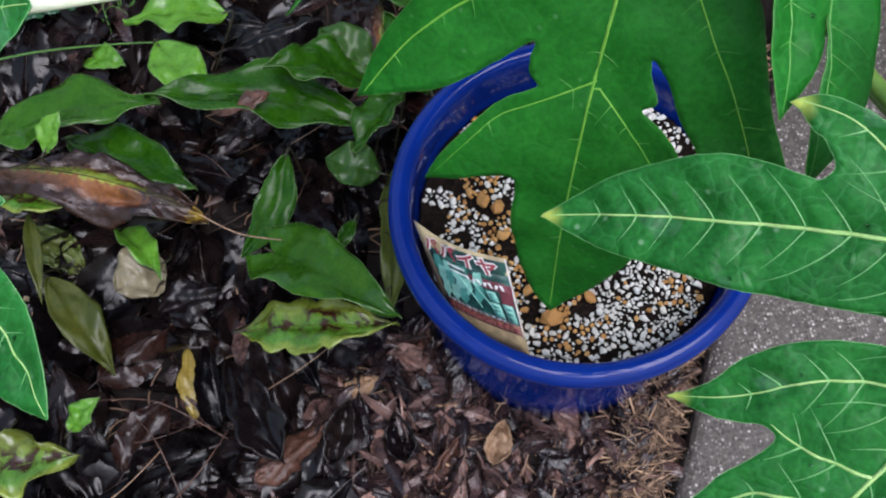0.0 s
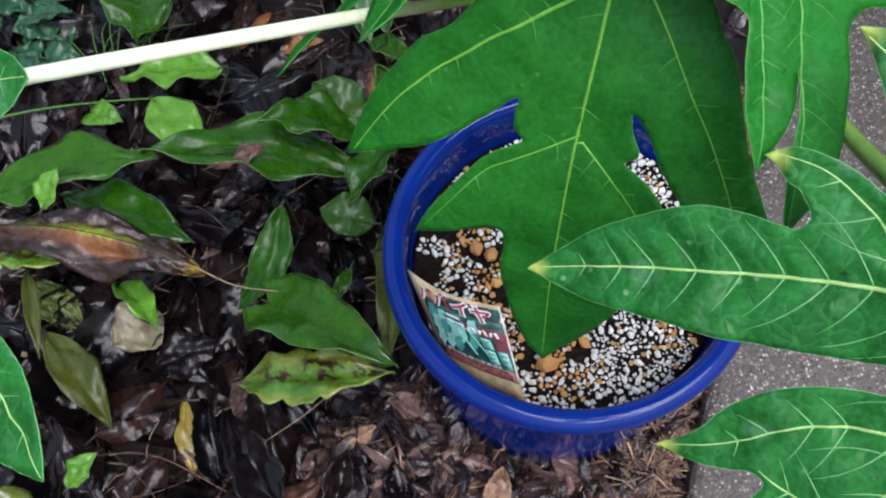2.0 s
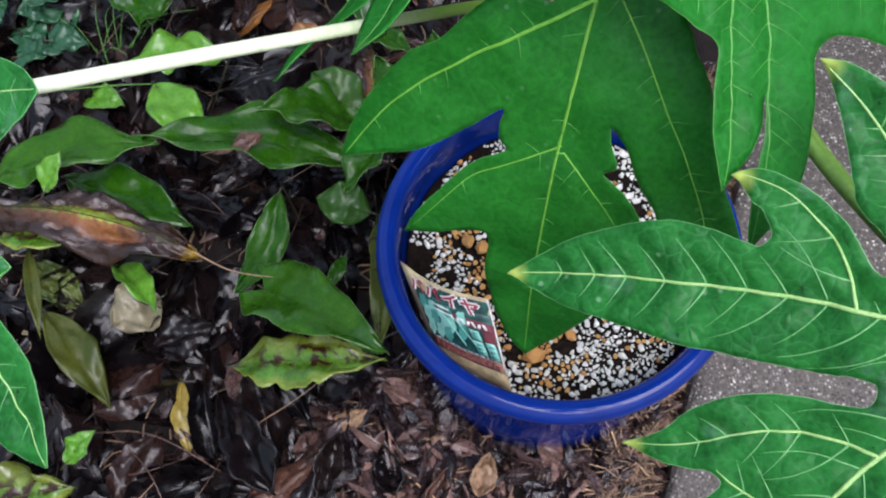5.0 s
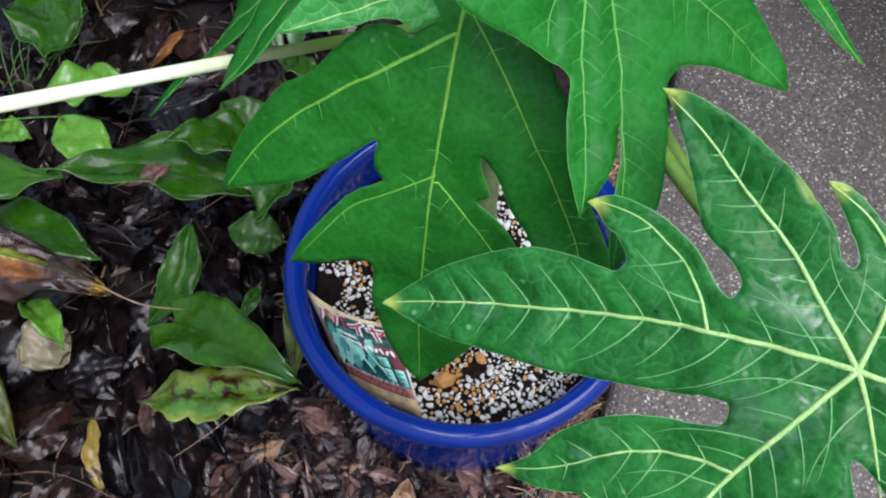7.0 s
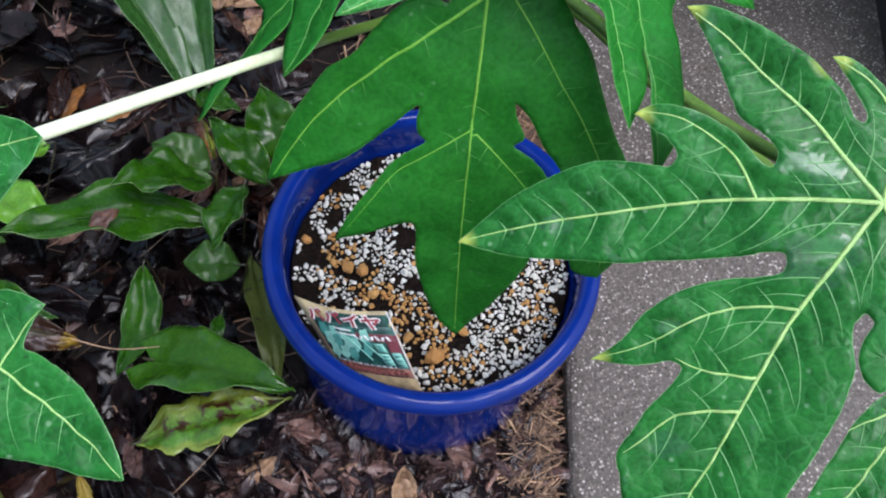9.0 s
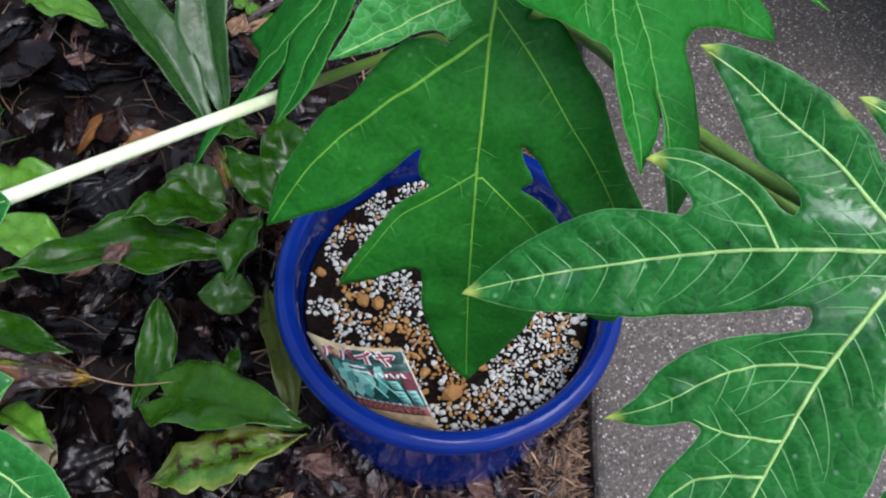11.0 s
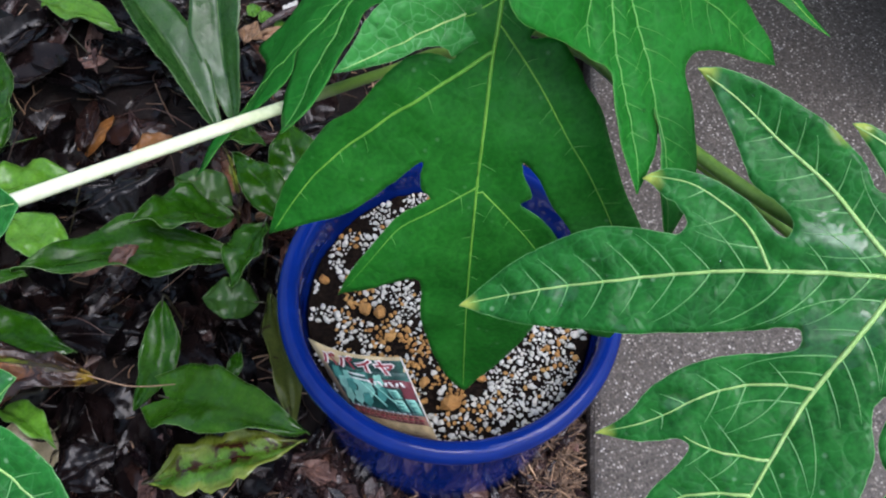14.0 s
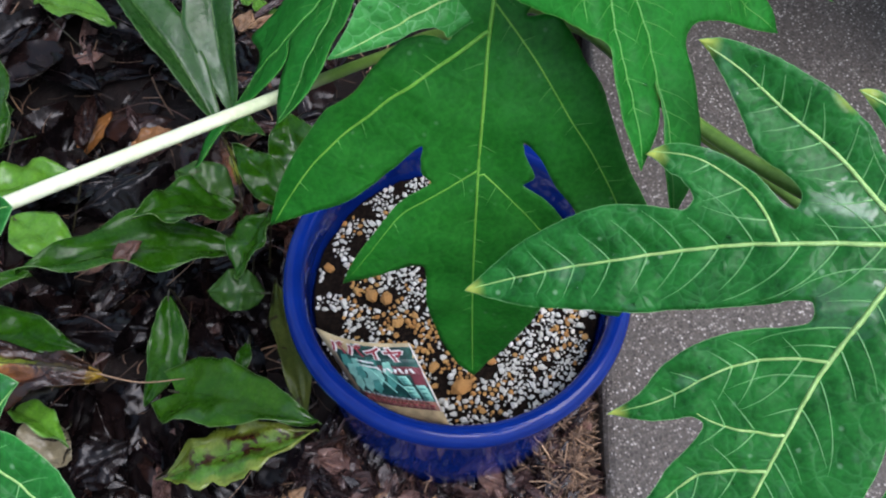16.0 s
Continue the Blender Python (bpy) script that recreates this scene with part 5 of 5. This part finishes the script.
# ---- litter on the bed ----
def build_dead_leaves():
    rnd = random.Random(21)
    meshes = [crumpled(s * 3.7, rnd.uniform(0.10, 0.17), rnd.uniform(0.046, 0.080), rnd.uniform(-0.40, 0.45), 28, 14, 0.16) for s in range(18)]
    ribs = {}
    for m in meshes:
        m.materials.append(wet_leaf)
        line = [m.vertices[15 * i + 7].co + Vector((0, 0, 0.0002)) for i in range(29)]
        line.insert(0, line[0] - Vector((0.016, 0, 0.003)))
        bm = tube(bmesh.new(), line, [0.0011 * (1 - 0.8 * i / 29) for i in range(30)], 5)
        rib = bpy.data.meshes.new("midrib")
        bm.to_mesh(rib)
        bm.free()
        rib.materials.append(rib_dark)
        ribs[m.name] = rib
    made = 0
    while made < 175:
        x, y = rnd.uniform(-0.72, 0.05), rnd.uniform(-0.24, 0.80)
        if math.hypot(x, y) < 0.165 or past_edge(x, y) > -0.06:
            continue
        if x > -0.22 and y < 0.02 and rnd.random() < 0.93:
            continue
        if x > -0.1 and y > 0 and rnd.random() < 0.6:
            continue
        ob = new("dead_leaf", rnd.choice(meshes))
        ob.matrix_basis = Matrix.LocRotScale((x, y, bed_height(x, y) + rnd.uniform(0.002, 0.028)), Euler((rnd.uniform(-0.42, 0.42), rnd.uniform(-0.3, 0.3), rnd.uniform(0, 6.28))), Vector((1, 1, 1)) * rnd.uniform(0.75, 1.15))
        tagged(ob, "blackened wet dead leaf lying curled on the mulch", "dead leaf", "dead leaves on the bed")
        new("midrib", ribs[ob.data.name]).parent = ob
        made += 1
    for x, y, z, ang, size in ((-0.364, 0.009, 0.032, 14, 0.62), (-0.414, -0.040, 0.034, 35, 0.75), (-0.339, -0.078, 0.028, 100, 0.60), (-0.404, -0.120, 0.028, 60, 0.70), (-0.525, 0.048, 0.030, 160, 0.80), (-0.474, -0.080, 0.030, 120, 0.70), (-0.276, 0.311, 0.030, 12, 0.95), (-0.361, 0.572, 0.032, 30, 1.0), (-0.302, 0.414, 0.034, 70, 0.55), (-0.319, 0.500, 0.030, 130, 0.9), (-0.340, 0.335, 0.028, 170, 0.8), (-0.250, 0.200, 0.024, 80, 0.8)):
        ob = new("dead_leaf", rnd.choice(meshes))
        ob.matrix_basis = pose(x, y, z, rnd.uniform(-14, 14), rnd.uniform(-10, 10), ang) @ Matrix.Diagonal((size, size, size, 1))
        tagged(ob, "broad blackened dead leaf with a wet sheen on the mulch", "dead leaf", "dead leaves on the bed")
        new("midrib", ribs[ob.data.name]).parent = ob
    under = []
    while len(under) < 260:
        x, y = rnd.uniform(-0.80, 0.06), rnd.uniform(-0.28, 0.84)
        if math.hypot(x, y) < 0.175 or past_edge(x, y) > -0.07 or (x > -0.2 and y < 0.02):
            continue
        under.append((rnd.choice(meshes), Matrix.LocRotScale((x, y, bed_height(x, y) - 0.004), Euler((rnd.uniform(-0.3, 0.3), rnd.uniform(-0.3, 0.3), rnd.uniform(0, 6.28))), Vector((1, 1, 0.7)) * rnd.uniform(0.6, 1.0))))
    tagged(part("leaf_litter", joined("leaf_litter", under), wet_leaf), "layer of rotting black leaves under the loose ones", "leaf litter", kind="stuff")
    for (x, y, ang, mat, label) in ((-0.363, -0.07, 1.7, yellow_leaf, "yellowed strip of dead leaf on the mulch"), (-0.50, 0.04, 0.3, tan_leaf, "pale tan dead leaf on the mulch"), (-0.30, 0.40, 0.8, orange_leaf, "orange-brown dead leaf on the mulch")):
        mesh = crumpled(x * 10, 0.075, 0.022, 0.2)
        mesh.materials.append(mat)
        ob = new("dead_leaf", mesh)
        ob.matrix_basis = pose(x, y, 0.022, 0, 0, math.degrees(ang))
        tagged(ob, label, "dead leaf")


build_dead_leaves()


def chip_mesh(seed):
    """A splintered flake: an uneven polygon with some thickness, bent along its grain."""
    rnd = random.Random(seed)
    bm = bmesh.new()
    n = rnd.randint(7, 10)
    l, w, t = rnd.uniform(0.010, 0.030), rnd.uniform(0.003, 0.010), rnd.uniform(0.0010, 0.0026)
    bend, twist = rnd.uniform(-6, 6), rnd.uniform(-6, 6)
    outline = []
    for k in range(n):
        a = 2 * math.pi * (k + rnd.uniform(-0.3, 0.3)) / n
        q = rnd.uniform(0.65, 1.15)
        outline.append((l * q * math.cos(a), w * q * math.sin(a)))
    rings = []
    for f, z in ((0.35, t * 1.1), (0.93, t * 0.75), (1.0, 0.0), (0.9, -t * 0.7)):
        rings.append([bm.verts.new((x * f, y * f, z + bend * x * x + twist * x * y + rnd.uniform(-1, 1) * t * 0.25)) for x, y in outline])
    bm.faces.new(rings[0])
    for r0, r1 in zip(rings, rings[1:]):
        for k in range(n):
            bm.faces.new((r0[k], r1[k], r1[(k + 1) % n], r0[(k + 1) % n]))
    bm.faces.new(rings[-1][::-1])
    bmesh.ops.recalc_face_normals(bm, faces=bm.faces)
    mesh = bpy.data.meshes.new("bark_chip")
    bm.to_mesh(mesh)
    bm.free()
    mesh.materials.append(bark)
    return mesh


def build_chips():
    rnd = random.Random(31)
    meshes = [chip_mesh(s) for s in range(10)]
    for k in range(16):
        flake = crumpled(100 + k * 2.3, rnd.uniform(0.026, 0.060), rnd.uniform(0.012, 0.028), rnd.uniform(-0.35, 0.45), 10, 6, 0.28)
        flake.materials.append(bark)
        meshes.append(flake)
    made, rest = 0, []
    while made < 1250:
        near = rnd.random() < 0.8
        x, y = (rnd.gauss(-0.06, 0.10), rnd.uniform(-0.34, -0.04)) if near else (rnd.uniform(-0.6, 0.3), rnd.uniform(-0.2, 0.8))
        if math.hypot(x, y) < 0.133 or past_edge(x, y) > -0.012:
            continue
        m = Matrix.LocRotScale((x, y, bed_height(x, y) + rnd.uniform(0.001, 0.012)), Euler((rnd.uniform(-0.6, 0.6), rnd.uniform(-0.6, 0.6), rnd.uniform(0, 6.28))), Vector((1, rnd.uniform(0.45, 1.0), 1)) * (rnd.uniform(0.9, 1.9) if x < -0.09 else rnd.uniform(0.6, 1.3)))
        if made < 290:
            ob = new("bark_chip", rnd.choice(meshes))
            ob.matrix_basis = m
            tagged(ob, "wet reddish-brown flake of bark mulch", "bark chip", "bark chips on the bed")
        else:
            rest.append((rnd.choice(meshes), m))
        made += 1
    tagged(part("bark_mulch", joined("bark_mulch", rest), bark, smooth=False), "wet dark bark flakes covering the bed", "mulch", kind="stuff")


build_chips()


def build_large_flakes():
    """The single big pieces that lie on the mulch beside the pot."""
    rows = ((-0.150, -0.068, 0.004, 0.085, 0.050, -0.12, 65, bark_red, "large reddish-brown fibrous husk lying against the pot"),
            (-0.074, -0.152, 0.020, 0.044, 0.026, 0.25, 70, wood_pale, "pale orange wood chip on the mulch"),
            (-0.200, -0.085, 0.012, 0.036, 0.022, -0.3, 20, wood_pale, "pale tan flake of bark on the mulch"),
            (-0.220, -0.130, 0.018, 0.062, 0.030, 0.5, 70, wet_leaf, "curled blackish leaf shining wet on the mulch"),
            (-0.266, -0.145, 0.018, 0.085, 0.040, -0.4, 35, bark_red, "long reddish-brown curled piece of bark"),
            (-0.300, -0.105, 0.034, 0.120, 0.044, 0.3, 118, wet_leaf, "long blackened dead leaf folded along its rib"),
            (-0.165, -0.140, 0.016, 0.050, 0.028, 0.4, 100, wet_leaf, "curled blackish leaf shining wet on the mulch"),
            (-0.120, -0.165, 0.014, 0.060, 0.022, 0.4, 60, bark_red, "reddish-brown strip of bark on the mulch"),
            (-0.112, -0.108, 0.014, 0.034, 0.024, -0.3, 10, wood_pale, "pale tan flake of bark on the mulch"))
    rnd = random.Random(77)
    for k in range(26):
        x, y = (-0.165 + rnd.gauss(0, 0.028), 0.275 + rnd.gauss(0, 0.045)) if k < 16 else (-0.075 + rnd.gauss(0, 0.03), 0.50 + rnd.gauss(0, 0.06))
        rows += ((x, y, 0.020 + 0.008 * rnd.random(), rnd.uniform(0.03, 0.08), rnd.uniform(0.012, 0.026), rnd.uniform(-0.4, 0.5), rnd.uniform(0, 180), rnd.choice((bark_red, bark_red, wood_pale, bark)), "reddish-brown strip of bark on the mulch"),)
    for k, (x, y, z, length, width, curl, ang, mat, label) in enumerate(rows):
        mesh = crumpled(300 + 3.1 * k, length, width, curl, 26, 14, 0.16 if mat is wet_leaf else 0.35)
        mesh.materials.append(mat)
        ob = new("bark_flake" if mat is not wet_leaf else "dead_leaf", mesh)
        ob.matrix_basis = pose(x, y, z, 6 * math.sin(k * 2.0), 8 * math.cos(k * 1.3), ang)
        thick = ob.modifiers.new("thickness", "SOLIDIFY")
        thick.thickness = 0.0012
        tagged(ob, label, "bark flake" if mat is not wet_leaf else "dead leaf")


build_large_flakes()


def build_fibres():
    """Shredded stalks: a mat of thin strands, thickest between pot and pavement, and a thin scatter elsewhere."""
    rnd = random.Random(41)
    bm = bmesh.new()
    verts, faces = [], []
    made = 0
    while made < 4300:
        if made < 2900:
            s, d = rnd.uniform(-0.25, 0.35), -abs(rnd.gauss(0.0, 0.040)) - 0.006
            p = EDGE_AT + EDGE_DIR * s + EDGE_OUT * d
            x, y = p.x, p.y
        else:
            x, y = (rnd.uniform(-0.65, 0.15), rnd.uniform(-0.3, 0.8)) if made < 3900 else (rnd.uniform(-0.32, 0.08), rnd.uniform(-0.32, -0.06))
        if math.hypot(x, y) < 0.132 or past_edge(x, y) > -0.008:
            continue
        ang = rnd.uniform(0, math.pi)
        l, w = rnd.uniform(0.010, 0.058), rnd.uniform(0.00025, 0.0010) * rnd.choice((1, 1, 1.5))
        z = bed_height(x, y) + rnd.uniform(0.002, 0.013)
        tilt, bend = rnd.uniform(-0.3, 0.3), rnd.uniform(-0.7, 0.7)
        at = len(verts)
        for i in range(4):
            t = i / 3 - 0.5
            a = ang + bend * t
            cx, cy, cz = x + l * t * math.cos(a), y + l * t * math.sin(a), z + l * t * tilt
            nx, ny = -math.sin(a) * w, math.cos(a) * w
            verts += [(cx + nx, cy + ny, cz), (cx, cy, cz + w), (cx - nx, cy - ny, cz)]
        for i in range(3):
            b = at + 3 * i
            faces += [(b, b + 3, b + 4, b + 1), (b + 1, b + 4, b + 5, b + 2), (b + 2, b + 5, b + 3, b)]
        made += 1
    bm.free()
    mesh = bpy.data.meshes.new("plant_fibres")
    mesh.from_pydata(verts, [], faces)
    tagged(part("plant_fibres", mesh, fibre), "shredded brown stalks and bark fibres strewn over the bed", "mulch", kind="stuff")


build_fibres()


def build_twigs():
    """Thin bare stems lying over the dead leaves."""
    rnd = random.Random(61)
    lines = [((-0.330, 0.058, 0.128), (-0.296, 0.040, 0.118), (-0.258, 0.034, 0.108))]
    for k in range(22):
        x, y = rnd.uniform(-0.58, -0.12), rnd.uniform(-0.20, 0.44)
        if math.hypot(x, y) < 0.2:
            continue
        a, l, z = rnd.uniform(0, math.pi), rnd.uniform(0.03, 0.075), 0.034 + 0.012 * rnd.random()
        dx, dy = l * math.cos(a), l * math.sin(a)
        lines.append(((x - dx, y - dy, z - 0.012), (x + 0.2 * dy, y - 0.2 * dx, z + 0.006), (x + dx, y + dy, z - 0.010)))
    for k, points in enumerate(lines):
        path = smooth_line(points, 8)
        thick = rnd.uniform(0.0005, 0.0010)
        ob = part("twig", tube(bmesh.new(), path, [thick * (1 - 0.5 * i / (len(path) - 1)) for i in range(len(path))], 5), twig_brown if k % 3 else fibre)
        tagged(ob, "thin bare brown stem lying over the dead leaves", "twig", "twigs on the bed")


build_twigs()


def build_small_plants():
    ivy = thing("ivy", (-0.55, 0.42, 0), "small dark blue-green ivy leaves creeping over the bed", "ivy")
    rnd = random.Random(51)
    for k in range(13):
        x, y = -0.57 + rnd.uniform(-0.07, 0.05), 0.40 + rnd.uniform(-0.12, 0.12)
        a = rnd.uniform(0, 6.28)
        b = Vector((x, y, rnd.uniform(0.02, 0.06)))
        frond(ivy, (x, y, 0.0), b, b + Vector((0.048 * math.cos(a), 0.048 * math.sin(a), rnd.uniform(-0.008, 0.008))), 0.040, ivy_green, "arrow", 0.003, rnd.uniform(-0.3, 0.3), 0.15, 0.06, k + 60)
    grass = thing("grass_tuft", (-0.47, 0.36, 0), "thin pale green grass blades in the bed", "grass")
    for k in range(14):
        a = rnd.uniform(-0.6, 2.6)
        p = Vector((-0.47 + rnd.uniform(-0.02, 0.02), 0.37 + rnd.uniform(-0.02, 0.02), 0.0))
        l = rnd.uniform(0.05, 0.12)
        line = smooth_line([p, p + Vector((l * 0.5 * math.cos(a), l * 0.5 * math.sin(a), 0.04)), p + Vector((l * math.cos(a), l * math.sin(a), 0.03))], 5)
        part("blade", tube(bmesh.new(), line, [0.0011 * (1 - 0.8 * i / (len(line) - 1)) for i in range(len(line))], 4), grass_green, grass)
    line = smooth_line([(-0.62, 0.285, 0.06), (-0.52, 0.288, 0.075), (-0.42, 0.282, 0.085), (-0.362, 0.277, 0.085)], 8)
    part("blade", tube(bmesh.new(), line, [0.0016 * (1 - 0.7 * i / (len(line) - 1)) for i in range(len(line))], 5), grass_green, grass, "long pale grass blade lying over the ferns")
    clover = thing("seedling", (-0.065, 0.54, 0), "tiny round-leaved green seedling on the mulch", "seedling")
    for dx, dy in ((0, 0), (0.016, -0.022), (-0.012, 0.016)):
        b = Vector((-0.072 + dx, 0.54 + dy, 0.012))
        frond(clover, (-0.065, 0.54, 0), b, b + Vector((0.019, 0.004, 0.003)), 0.018, fern_light, "round", 0.002, 0, 0.1, 0.03, 80)
    petal = crumpled(4.2, 0.032, 0.013, 0.3)
    petal.materials.append(petal_white)
    ob = new("fallen_petal", petal)
    ob.matrix_basis = pose(-0.028, 0.548, 0.014, 0, 8, 40)
    tagged(ob, "white fallen petal lying on the mulch", "petal")


build_small_plants()
build_gravel()
